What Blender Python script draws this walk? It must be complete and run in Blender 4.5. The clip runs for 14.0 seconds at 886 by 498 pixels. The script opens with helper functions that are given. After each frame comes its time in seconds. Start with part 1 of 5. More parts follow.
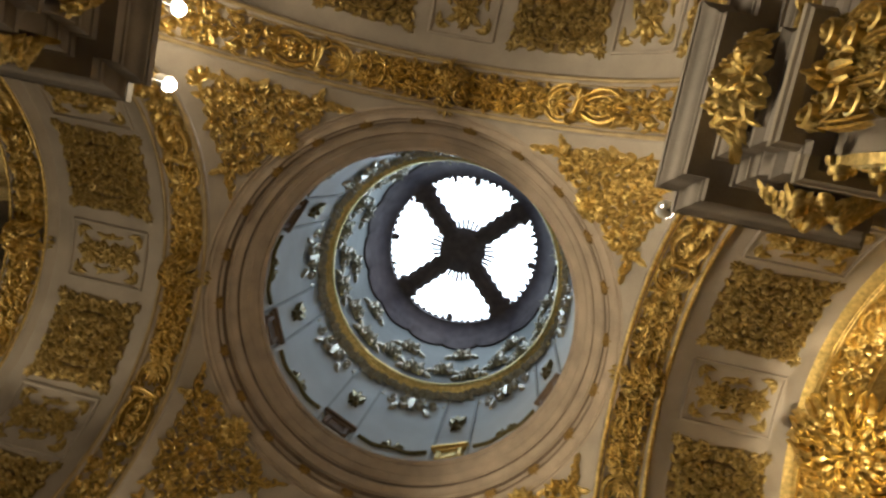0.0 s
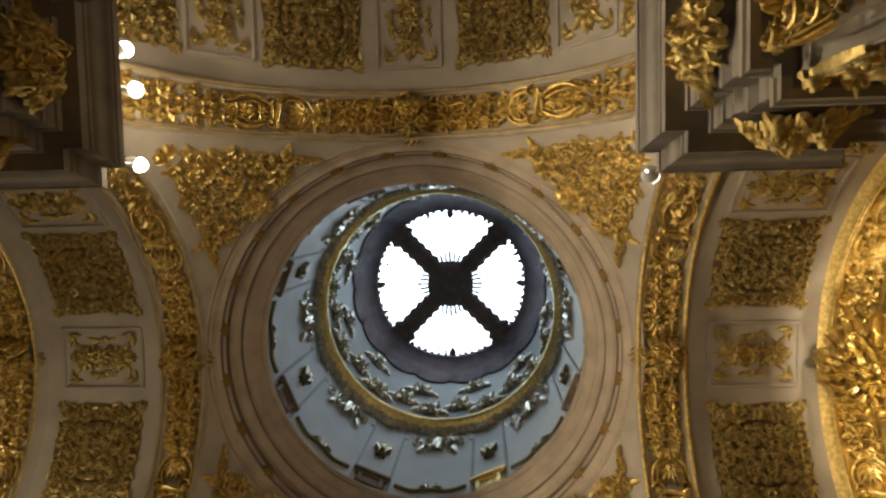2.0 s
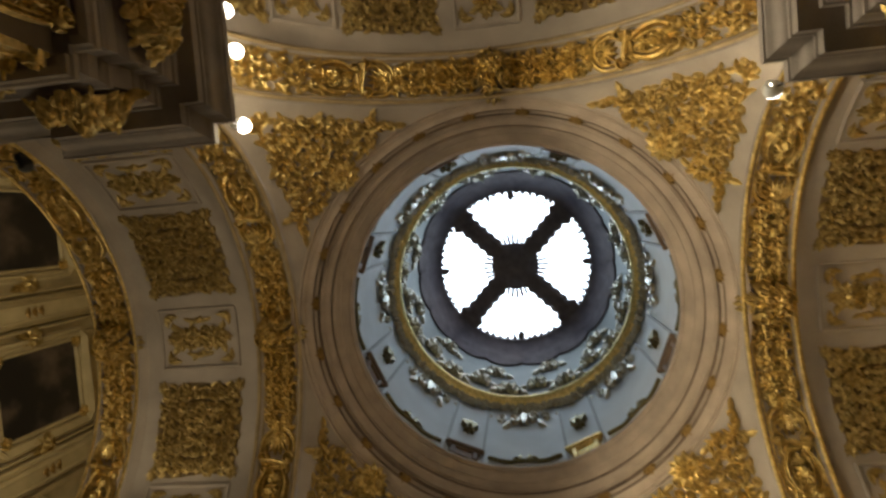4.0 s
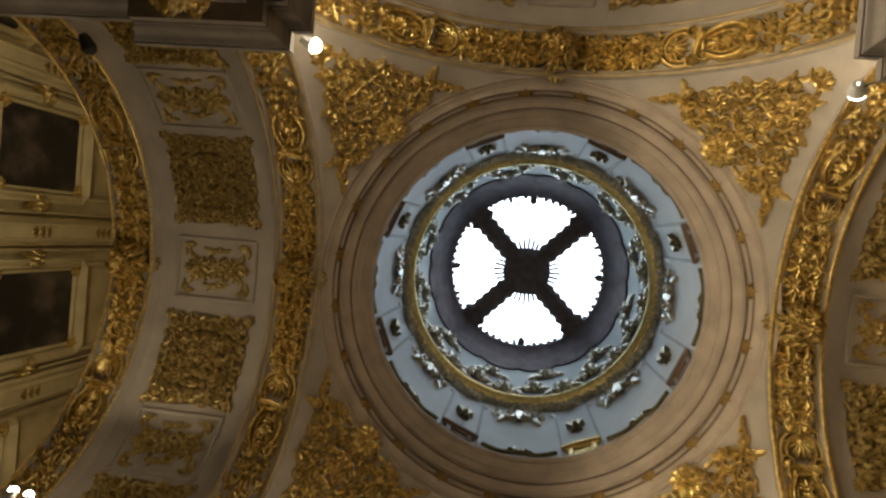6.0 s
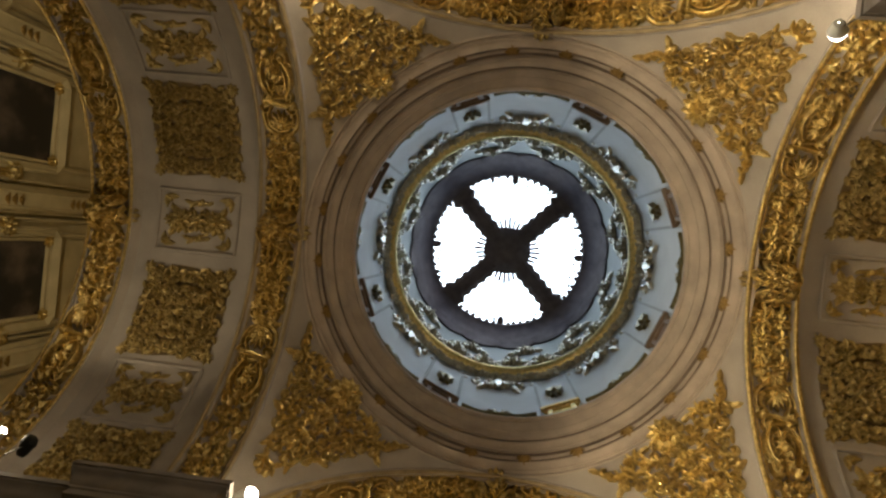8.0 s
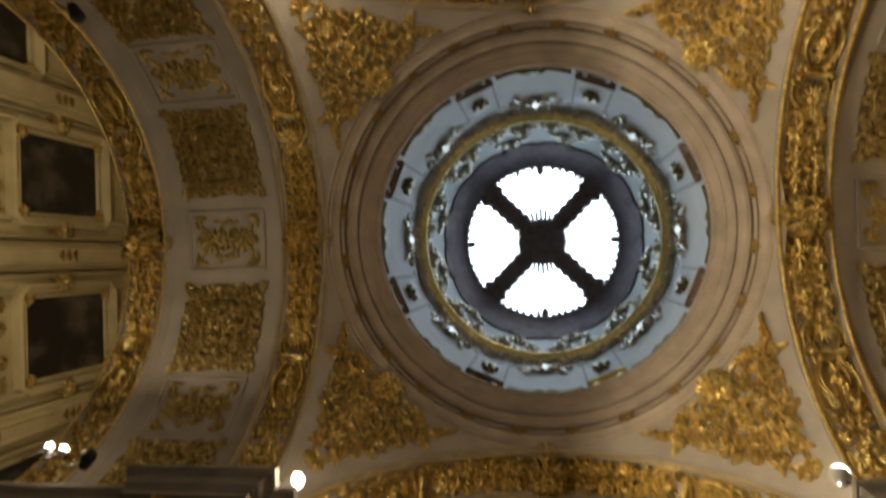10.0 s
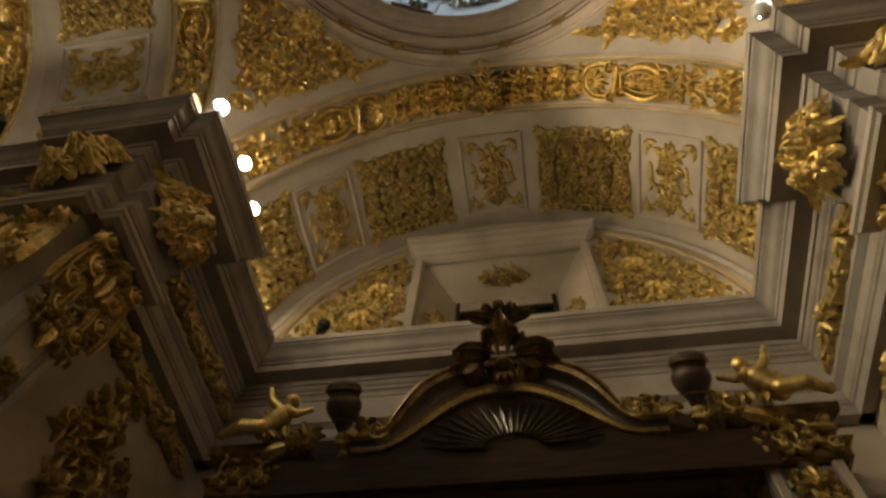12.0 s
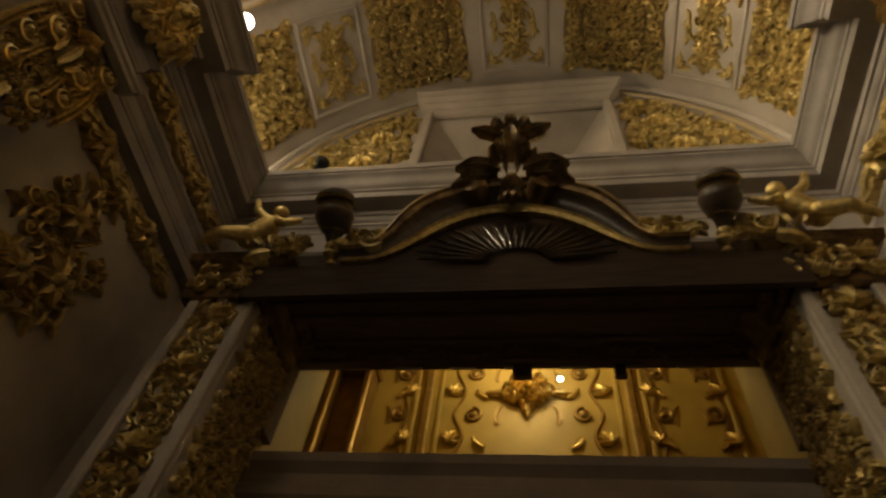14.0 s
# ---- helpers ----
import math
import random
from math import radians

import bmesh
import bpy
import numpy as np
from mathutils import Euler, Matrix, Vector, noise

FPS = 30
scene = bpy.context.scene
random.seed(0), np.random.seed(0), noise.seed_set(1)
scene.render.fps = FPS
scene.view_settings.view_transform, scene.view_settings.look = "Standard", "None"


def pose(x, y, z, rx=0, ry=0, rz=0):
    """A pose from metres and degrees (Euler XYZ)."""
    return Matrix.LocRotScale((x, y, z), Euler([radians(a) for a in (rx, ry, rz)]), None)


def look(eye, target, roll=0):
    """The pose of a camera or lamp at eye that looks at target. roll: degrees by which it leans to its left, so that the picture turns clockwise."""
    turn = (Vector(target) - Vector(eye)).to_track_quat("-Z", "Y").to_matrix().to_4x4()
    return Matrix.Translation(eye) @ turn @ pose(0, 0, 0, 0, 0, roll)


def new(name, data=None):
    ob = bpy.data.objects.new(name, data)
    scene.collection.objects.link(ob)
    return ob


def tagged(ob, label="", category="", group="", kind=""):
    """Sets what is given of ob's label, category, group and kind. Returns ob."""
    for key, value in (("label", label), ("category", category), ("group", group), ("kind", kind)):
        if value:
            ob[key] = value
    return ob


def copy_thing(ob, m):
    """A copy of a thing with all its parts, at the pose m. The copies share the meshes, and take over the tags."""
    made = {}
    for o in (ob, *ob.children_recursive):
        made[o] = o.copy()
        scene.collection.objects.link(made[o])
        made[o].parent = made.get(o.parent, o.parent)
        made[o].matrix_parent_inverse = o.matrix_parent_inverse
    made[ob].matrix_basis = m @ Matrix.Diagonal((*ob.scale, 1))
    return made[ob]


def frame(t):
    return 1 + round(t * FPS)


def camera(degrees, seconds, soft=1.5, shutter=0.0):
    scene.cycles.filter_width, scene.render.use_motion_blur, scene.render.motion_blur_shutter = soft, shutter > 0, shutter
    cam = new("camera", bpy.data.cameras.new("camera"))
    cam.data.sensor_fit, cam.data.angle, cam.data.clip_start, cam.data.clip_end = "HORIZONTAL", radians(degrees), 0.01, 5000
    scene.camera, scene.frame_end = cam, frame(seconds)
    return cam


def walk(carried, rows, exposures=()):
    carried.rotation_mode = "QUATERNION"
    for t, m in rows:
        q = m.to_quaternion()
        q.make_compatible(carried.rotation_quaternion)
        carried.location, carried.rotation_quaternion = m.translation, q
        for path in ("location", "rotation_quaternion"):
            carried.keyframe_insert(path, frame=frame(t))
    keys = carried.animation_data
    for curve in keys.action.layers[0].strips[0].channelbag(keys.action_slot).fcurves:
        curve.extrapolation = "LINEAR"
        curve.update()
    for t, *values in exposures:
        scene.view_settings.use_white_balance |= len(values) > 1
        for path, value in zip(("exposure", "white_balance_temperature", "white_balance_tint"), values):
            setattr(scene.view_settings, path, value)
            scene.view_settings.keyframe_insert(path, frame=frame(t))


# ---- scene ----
cam = camera(71.26, 14.0, soft=2.5, shutter=0.4)
PATH = [
    (0, pose(1.539, -3.004, 1.546, 173.44, -7.20, -11.42)),
    (0.5, pose(1.564, -2.920, 1.512, 174.03, -8.31, -4.53)),
    (1, pose(1.556, -2.853, 1.464, 171.93, -6.83, 6.07)),
    (1.5, pose(1.370, -2.766, 1.459, 174.06, -2.58, 5.92)),
    (2, pose(1.253, -2.569, 1.475, 176.62, -3.75, 1.26)),
    (2.5, pose(1.187, -2.317, 1.490, 176.87, -4.62, 7.27)),
    (3, pose(0.768, -2.151, 1.522, 175.67, -5.88, 1.06)),
    (3.5, pose(0.495, -1.969, 1.511, 174.92, -4.59, 3.65)),
    (4, pose(0.280, -1.800, 1.493, 176.91, -7.00, 4.93)),
    (4.2, pose(0.181, -1.712, 1.496, 179.04, -8.10, 1.07)),
    (6.3, pose(-0.414, -0.836, 1.536, 179.59, -6.89, -4.90)),
    (6.5, pose(-0.431, -0.763, 1.531, -178.99, -7.16, -4.51)),
    (7, pose(-0.434, -0.558, 1.530, -177.96, -8.37, -7.61)),
    (7.5, pose(-0.459, -0.323, 1.529, -179.82, -5.14, -7.95)),
    (7.7, pose(-0.442, -0.239, 1.518, 179.50, -4.68, -7.11)),
    (9.8, pose(0.038, 0.449, 1.442, -176.03, -9.57, -2.60)),
    (10, pose(0.116, 0.509, 1.434, -179.39, -9.44, 2.06)),
    (10.5, pose(0.339, 0.691, 1.468, 164.44, -8.62, -1.77)),
    (10.6, pose(0.354, 0.741, 1.484, 161.35, -8.15, -0.26)),
    (11, pose(0.342, 0.992, 1.545, 160.29, -7.65, 2.07)),
    (11.5, pose(0.381, 1.372, 1.512, 155.24, -6.45, 8.18)),
    (12, pose(0.333, 1.753, 1.511, 152.29, -3.33, 8.81)),
    (12.5, pose(0.317, 2.068, 1.487, 149.08, -3.25, 6.23)),
    (13, pose(0.342, 2.439, 1.492, 146.05, -3.86, 9.15)),
    (13.5, pose(0.254, 2.744, 1.490, 145.12, -4.81, 1.87)),
    (14, pose(0.254, 3.014, 1.481, 145.21, -5.95, 6.64)),
]
walk(cam, PATH, [(0.0, 2.3), (0.6, 2.2), (2.0, 2.13), (10.2, 2.11), (10.5, 1.98), (11.0, 1.98), (11.6, 2.25), (12.0, 2.38), (14.0, 2.36)])

# ---- light ----
world = bpy.data.worlds.new("sky")
scene.world = world
world.use_nodes = True
wn = world.node_tree.nodes
sky = wn.new("ShaderNodeTexSky")
sky.sky_type = "NISHITA"
sky.sun_disc = False
sky.sun_elevation, sky.sun_rotation = radians(42), radians(150)
world.node_tree.links.new(sky.outputs["Color"], wn["Background"].inputs["Color"])
wn["Background"].inputs["Strength"].default_value = 0.12


def lamp(kind, place, target, watts, colour, size, spread=150):
    """A lamp of the church, aimed at target."""
    data = bpy.data.lights.new("church_lamp", kind)
    data.energy, data.color = watts, colour
    if kind == "SPOT":
        data.spot_size, data.spot_blend, data.shadow_soft_size = radians(spread), 0.35, size
    elif kind == "AREA":
        data.size = size
    else:
        data.shadow_soft_size = size
    ob = new("church_lamp", data)
    ob.matrix_world = look(place, target)
    return ob


WARM = (1.0, 0.82, 0.54)
# place, aim, lit, black housing, watts
LAMPS = [
    (-3.24, -3.30, 9.30, (3.75, -0.8, 9.2), True, False, 105),
    (-3.24, -4.25, 9.30, (3.75, -4.4, 7.0), True, False, 54),
    (-3.24, -4.70, 9.10, (1.5, -7.5, 11.5), True, False, 14),
    (-3.12, 3.24, 8.84, (3.75, 1.4, 8.9), True, False, 125),
    (-3.22, 4.08, 9.22, (3.75, 3.7, 7.8), True, False, 62),
    (-3.22, 4.66, 9.02, (3.2, 6.5, 10.2), True, False, 13),
    (-6.80, 2.95, 9.05, (-7.2, -2.5, 11.5), True, False, 14),
    (-6.58, 2.98, 9.05, (-5.5, -2.5, 11.5), True, False, 18),
    (-6.14, 3.05, 8.98, (-5.0, -2.0, 12.0), False, True, 0),
    (-6.14, -3.05, 8.98, (-5.0, 2.0, 12.0), False, True, 0),
    # these two housings look unlit; their light is added for the eastern arch
    (3.22, -2.98, 8.95, (4.5, -2.5, 11.6), True, False, 15),
    (3.22, 3.05, 8.88, (4.5, 2.5, 11.5), True, False, 12),
    (-2.66, 6.62, 8.95, (0.0, 3.0, 9.5), False, True, 0),
    (3.80, 6.2, 8.74, (2.2, 6.2, 12.0), True, False, 6),
    (-3.80, 6.2, 8.74, (-2.2, 6.2, 12.0), True, False, 6),
    # added lamp, out of view, brightening the south vault
    (3.60, -5.2, 8.85, (0.0, -5.4, 12.0), True, False, 9),
]
# lamps out of sight: the lit rooms beyond the arches
lamp("SPOT", (-9.0, -3.2, 9.4), (-16, -2.0, 18.0), 225, WARM, 0.3, 122)
lamp("SPOT", (-9.0, 3.2, 9.4), (-16, 2.0, 18.0), 225, WARM, 0.3, 122)
lamp("SPOT", (7.05, -3.3, 8.8), (8.6, -0.6, 11.4), 150, WARM, 0.15, 66)
lamp("SPOT", (7.05, 3.3, 8.8), (8.6, 0.6, 11.4), 150, WARM, 0.15, 66)
lamp("POINT", (0.0, 9.7, 9.6), (0, 11, 8), 26, (1.0, 0.76, 0.34), 0.4)


# ---- materials ----
def material(name, colour, rough=0.6, metal=0.0, vary=0.12, scale=6.0, bump=0.1, second=None, stretch=(1, 1, 1), fine=60.0):
    m = bpy.data.materials.new(name)
    m.use_nodes = True
    n, l = m.node_tree.nodes, m.node_tree.links
    b = n["Principled BSDF"]
    co = n.new("ShaderNodeTexCoord")
    mp = n.new("ShaderNodeMapping")
    mp.inputs["Scale"].default_value = stretch
    l.new(co.outputs["Object"], mp.inputs["Vector"])
    big, small = n.new("ShaderNodeTexNoise"), n.new("ShaderNodeTexNoise")
    big.inputs["Scale"].default_value, big.inputs["Detail"].default_value = scale, 6
    small.inputs["Scale"].default_value, small.inputs["Detail"].default_value = fine, 4
    for q in (big, small):
        l.new(mp.outputs["Vector"], q.inputs["Vector"])
    ramp = n.new("ShaderNodeValToRGB")
    dark = second or tuple(c * (1 - 2.2 * vary) for c in colour)
    ramp.color_ramp.elements[0].position, ramp.color_ramp.elements[1].position = 0.33, 0.66
    ramp.color_ramp.elements[0].color, ramp.color_ramp.elements[1].color = (*dark, 1), (*colour, 1)
    mixv = n.new("ShaderNodeMath")
    mixv.operation = "MULTIPLY_ADD"
    mixv.inputs[1].default_value = 0.3
    l.new(small.outputs["Fac"], mixv.inputs[0])
    sub = n.new("ShaderNodeMath")
    sub.operation = "MULTIPLY"
    sub.inputs[1].default_value = 0.7
    l.new(big.outputs["Fac"], sub.inputs[0])
    l.new(sub.outputs[0], mixv.inputs[2])
    l.new(mixv.outputs[0], ramp.inputs["Fac"])
    l.new(ramp.outputs["Color"], b.inputs["Base Color"])
    rr = n.new("ShaderNodeMapRange")
    rr.inputs["To Min"].default_value, rr.inputs["To Max"].default_value = max(0.05, rough - 0.15), min(1, rough + 0.15)
    l.new(small.outputs["Fac"], rr.inputs["Value"])
    l.new(rr.outputs["Result"], b.inputs["Roughness"])
    b.inputs["Metallic"].default_value = metal
    if bump:
        bp = n.new("ShaderNodeBump")
        bp.inputs["Strength"].default_value, bp.inputs["Distance"].default_value = bump, 0.02
        l.new(mixv.outputs[0], bp.inputs["Height"])
        l.new(bp.outputs["Normal"], b.inputs["Normal"])
    return m


PLASTER = material("warm_white_plaster", (0.46, 0.405, 0.345), 0.75, 0, 0.15, 1.3, 0.2)
STONE = material("brown_grey_stone", (0.52, 0.43, 0.345), 0.7, 0, 0.16, 2.0, 0.2)
CORNICE = material("grey_cornice_stone", (0.39, 0.35, 0.32), 0.7, 0, 0.18, 2.2, 0.2)
DRUM = material("pale_drum_plaster", (0.55, 0.59, 0.62), 0.6, 0, 0.08, 1.2, 0.1)
GOLD = material("gilding", (0.93, 0.74, 0.31), 0.45, 1.0, 0.3, 14.0, 0.5, second=(0.45, 0.32, 0.12))
GOLD_DULL = material("tarnished_gilding", (0.70, 0.56, 0.24), 0.48, 0.9, 0.3, 16.0, 0.5, second=(0.31, 0.22, 0.08))
WOOD = material("dark_walnut", (0.055, 0.034, 0.021), 0.75, 0, 0.25, 3.0, 0.3, stretch=(1, 8, 8))
RIM = material("brown_painted_rim", (0.19, 0.15, 0.155), 0.85, 0.0, 0.2, 3.0, 0.2)
BRONZE = material("dark_bronze_timber", (0.20, 0.15, 0.14), 0.7, 0.0, 0.2, 4.0, 0.3)
for m in (WOOD,):
    m.node_tree.nodes["Principled BSDF"].inputs["Specular IOR Level"].default_value = 0.15
WALL = material("shaded_beige_plaster", (0.52, 0.46, 0.39), 0.75, 0, 0.2, 1.1, 0.25)
CREAM = material("warm_cream_paint", (0.60, 0.50, 0.28), 0.6, 0, 0.16, 1.2, 0.15)
BROWN_GILT = material("brown_gilt_moulding", (0.36, 0.23, 0.07), 0.4, 0.6, 0.2, 6.0, 0.3)
GROUND_SHADE = material("panel_ground_shade", (0.24, 0.17, 0.08), 0.6, 0.4, 0.2, 5.0, 0.3)
DRUM_EDGE = material("grey_drum_edge", (0.34, 0.36, 0.38), 0.6, 0, 0.1, 2.0, 0.1)
GOLD_BRIGHT = material("bright_gilding", (1.0, 0.80, 0.36), 0.34, 1.0, 0.2, 9.0, 0.35, second=(0.6, 0.44, 0.14))
WOOD_SHINE = material("polished_walnut", (0.085, 0.06, 0.04), 0.3, 0, 0.25, 4.0, 0.2)
# lighter copy of the canopy wood, making up for weak light underneath
WALNUT_LIFTED = material("walnut_lightened", (0.17, 0.11, 0.07), 0.7, 0, 0.25, 3.0, 0.3, stretch=(1, 8, 8))
WOOD_GILT = material("worn_gilt_wood", (0.32, 0.21, 0.08), 0.35, 0.6, 0.3, 8.0, 0.3, second=(0.04, 0.025, 0.015))
PAINTING = material("dark_oil_canvas", (0.20, 0.15, 0.12), 0.4, 0, 0.3, 0.9, 0.1, second=(0.012, 0.012, 0.014))
PAINTING.node_tree.nodes["Color Ramp"].color_ramp.elements[0].position = 0.50
PAINTING.node_tree.nodes["Color Ramp"].color_ramp.elements[1].position = 0.74
PANE = material("dark_window_glass", (0.02, 0.02, 0.02), 0.2, 0, 0.2, 3.0, 0.0)
WHITE = material("white_lamp_enamel", (0.75, 0.75, 0.72), 0.4, 0, 0.05, 6.0, 0.0)
BLACK = material("black_lamp_enamel", (0.02, 0.02, 0.02), 0.4, 0, 0.1, 6.0, 0.0)
LENS = material("lamp_glass", (0.5, 0.5, 0.5), 0.15, 0, 0.05, 6.0, 0.0)


def glowing(name, colour, strength):
    m = bpy.data.materials.new(name)
    m.use_nodes = True
    b = m.node_tree.nodes["Principled BSDF"]
    b.inputs["Base Color"].default_value = (*colour, 1)
    b.inputs["Emission Color"].default_value = (*colour, 1)
    b.inputs["Emission Strength"].default_value = strength
    return m


GLOW = glowing("lamp_glow", (1.0, 0.93, 0.82), 4.0)
SKY = glowing("overcast_sky", (0.70, 0.87, 1.0), 1.45)
SILVER = material("silvered_gilding", (0.82, 0.77, 0.62), 0.25, 0.35, 0.3, 12.0, 0.4, second=(0.34, 0.29, 0.2))
BRASS = material("dark_old_brass", (0.34, 0.27, 0.12), 0.4, 0.8, 0.3, 9.0, 0.4)
# drum plaster in darker grey, the dimmer light put into the colour
UPPER_DIMMED = material("dimmed_upper_drum", (0.15, 0.16, 0.15), 0.6, 0, 0.12, 1.5, 0.1)
YELLOW = material("yellow_gilt_paint", (0.46, 0.33, 0.085), 0.5, 0.1, 0.14, 1.5, 0.15)
BROWN = material("brown_bracket_stone", (0.22, 0.15, 0.10), 0.6, 0, 0.15, 4.0, 0.2)
TAN_TRIM = material("tan_moulding", (0.46, 0.35, 0.19), 0.5, 0.15, 0.2, 4.0, 0.2)
GRIME_SHADE = material("grime_and_shade_brown", (0.27, 0.195, 0.14), 0.8, 0, 0.3, 3.0, 0.2)
FLOOR = material("worn_marble_floor", (0.25, 0.22, 0.185), 0.35, 0, 0.15, 1.0, 0.05)


# ---- mesh helpers ----
def part(name, bm, mat, parent=None, label=""):
    me = bpy.data.meshes.new(name)
    bm.normal_update()
    bm.to_mesh(me)
    bm.free()
    me.materials.append(mat)
    ob = new(name, me)
    if parent:
        ob.parent = parent
    if label:
        ob["label"] = label
    return ob


def smooth(ob, angle=40):
    for p in ob.data.polygons:
        p.use_smooth = True
    ob.data.set_sharp_from_angle(angle=radians(angle))
    return ob


def grid(bm, rows, loop_u=False, loop_v=False, flip=False):
    """Faces over rows of points."""
    vs = [[bm.verts.new(p) for p in r] for r in rows]
    nu, nv = len(vs), len(vs[0])
    for i in range(nu if loop_u else nu - 1):
        for j in range(nv if loop_v else nv - 1):
            a, b, c, d = vs[i][j], vs[(i + 1) % nu][j], vs[(i + 1) % nu][(j + 1) % nv], vs[i][(j + 1) % nv]
            bm.faces.new((d, c, b, a) if flip else (a, b, c, d))
    return vs


def box(bm, lo, hi, m=None, bevel=0.0):
    tmp = bmesh.new()
    bmesh.ops.create_cube(tmp, size=1)
    for v in tmp.verts:
        v.co = Vector([lo[k] + (v.co[k] + 0.5) * (hi[k] - lo[k]) for k in range(3)])
    if bevel:
        bmesh.ops.bevel(tmp, geom=tmp.edges[:], offset=bevel, segments=1, affect="EDGES")
    if m is not None:
        tmp.transform(m)
    join(bm, tmp)


def join(bm, tmp):
    me = bpy.data.meshes.new("tmp")
    tmp.to_mesh(me)
    tmp.free()
    bm.from_mesh(me)
    bpy.data.meshes.remove(me)


def lathe(bm, profile, steps=96, a0=0.0, a1=2 * math.pi, centre=(0, 0), flip=False):
    """profile: (radius, z) points turned round the vertical axis."""
    full = abs(a1 - a0 - 2 * math.pi) < 1e-6
    n = steps if full else steps + 1
    rows = [[(centre[0] + r * math.cos(a0 + (a1 - a0) * k / steps), centre[1] + r * math.sin(a0 + (a1 - a0) * k / steps), z) for r, z in profile] for k in range(n)]
    grid(bm, rows, loop_u=full, flip=flip)


def arch(bm, profile, steps=64, z0=8.55, a0=0.0, a1=math.pi, closed=False):
    """profile: (y, radius) points turned round a level axis along y at height z0."""
    rows = [[(r * math.cos(a0 + (a1 - a0) * k / steps), y, z0 + r * math.sin(a0 + (a1 - a0) * k / steps)) for y, r in profile] for k in range(steps + 1)]
    grid(bm, rows, loop_v=closed)


def run(bm, line, profile, closed=False):
    """A moulding: profile of (outward, z) along a plan line, the room on the left of it, with mitred corners."""
    pts = [Vector(p) for p in line]
    n = len(pts)
    rows = []
    for i, p in enumerate(pts):
        a = (p - pts[i - 1]).normalized() if i or closed else (pts[1] - p).normalized()
        b = (pts[(i + 1) % n] - p).normalized() if i < n - 1 or closed else a
        na, nb = Vector((-a.y, a.x)), Vector((-b.y, b.x))
        m = (na + nb) / (1 + na.dot(nb))
        rows.append([(p.x + m.x * d, p.y + m.y * d, z) for d, z in profile])
    grid(bm, rows, loop_u=closed)


def turned(k):
    return Matrix.Rotation(k * math.pi / 2, 4, "Z")


def structure(ob, label, category="wall"):
    return tagged(ob, label, category, kind="structure")


# ---- the crossing: vaults, arches, pendentives ----
SPRING, EDGE, RV, RB = 8.55, 3.85, 3.97, 3.85
ARMS = ("north", "west", "south", "east")
for k, arm in enumerate(ARMS):
    bm = bmesh.new()
    end = 7.0
    arch(bm, [(4.74, RV), (end, RV), (end, RV + 0.3), (4.74, RV + 0.3)], closed=True)
    ob = smooth(part("ceiling_vault_" + arm, bm, PLASTER))
    ob.matrix_world = turned(k)
    structure(ob, "cream plaster barrel vault over the side arm", "vault")
    bm = bmesh.new()
    arch(bm, [(3.85, RB + 0.02), (3.86, RB - 0.03), (3.93, RB - 0.04), (3.97, RB - 0.01), (3.985, RB + 0.045), (4.61, RB + 0.045), (4.625, RB - 0.01), (4.67, RB - 0.04), (4.74, RB - 0.03), (4.76, RB + 0.02), (4.76, RB + 0.5), (3.85, RB + 0.5)], closed=True)
    ob = smooth(part("arch_" + arm, bm, PLASTER), 30)
    ob.matrix_world = turned(k)
    structure(ob, "cream plaster arch with gilt edge mouldings", "arch")

for k in (1, 3):
    bm = bmesh.new()
    arch(bm, [(7.0, RV), (7.08, RB + 0.02), (7.1, RB - 0.03), (7.18, RB - 0.04), (7.22, RB - 0.01), (7.235, RB + 0.045), (7.86, RB + 0.045), (7.875, RB - 0.01), (7.92, RB - 0.04), (7.96, RB - 0.03), (7.96, RB + 0.5), (7.0, RB + 0.5)], closed=True)
    ob = smooth(part("arch_outer_" + ARMS[k], bm, PLASTER if k == 1 else GOLD), 30)
    ob.matrix_world = turned(k)
    structure(ob, "cream outer arch with gilt edge mouldings" if k == 1 else "fully gilded outer arch before the altarpiece", "arch")
    for y in (7.15, 7.91):
        bm = bmesh.new()
        arch(bm, [(y + 0.03 * math.cos(a), RB - 0.045 + 0.024 * math.sin(a)) for a in [2 * math.pi * q / 8 for q in range(8)]], 72, closed=True)
        rim = smooth(part("gilt_moulding", bm, GOLD, ob, "gilt bead moulding"), 60)

RING = 3.86
RS = math.sqrt(2) * EDGE
for k in range(4):
    bm = bmesh.new()
    rows = []
    for i in range(41):
        a = math.radians(0.01) + (math.pi / 2 - math.radians(0.02)) * i / 40
        far = max(RING, EDGE / max(math.cos(a), math.sin(a)))
        rows.append([(r * math.cos(a), r * math.sin(a), SPRING + math.sqrt(max(0, RS * RS - r * r))) for r in [RING + (far - RING) * j / 14 for j in range(15)]])
    grid(bm, rows)
    ob = smooth(part("pendentive_" + ARMS[k], bm, PLASTER))
    ob.matrix_world = turned(k)
    structure(ob, "cream plaster pendentive under the dome ring", "pendentive")

bm = bmesh.new()
DOME_RING = [(3.99, 12.26), (3.975, 12.32), (3.95, 12.36), (3.91, 12.375), (3.885, 12.36), (3.865, 12.37), (3.865, 12.47), (3.82, 12.48), (3.80, 12.52), (3.755, 12.56), (3.71, 12.575), (3.70, 12.58)]
DOME_RING += [(3.70, 12.70), (3.665, 12.71), (3.655, 12.72), (3.655, 12.90), (3.60, 12.91), (3.585, 12.95), (3.54, 12.99), (3.50, 13.0), (3.485, 13.01), (3.485, 13.17)]
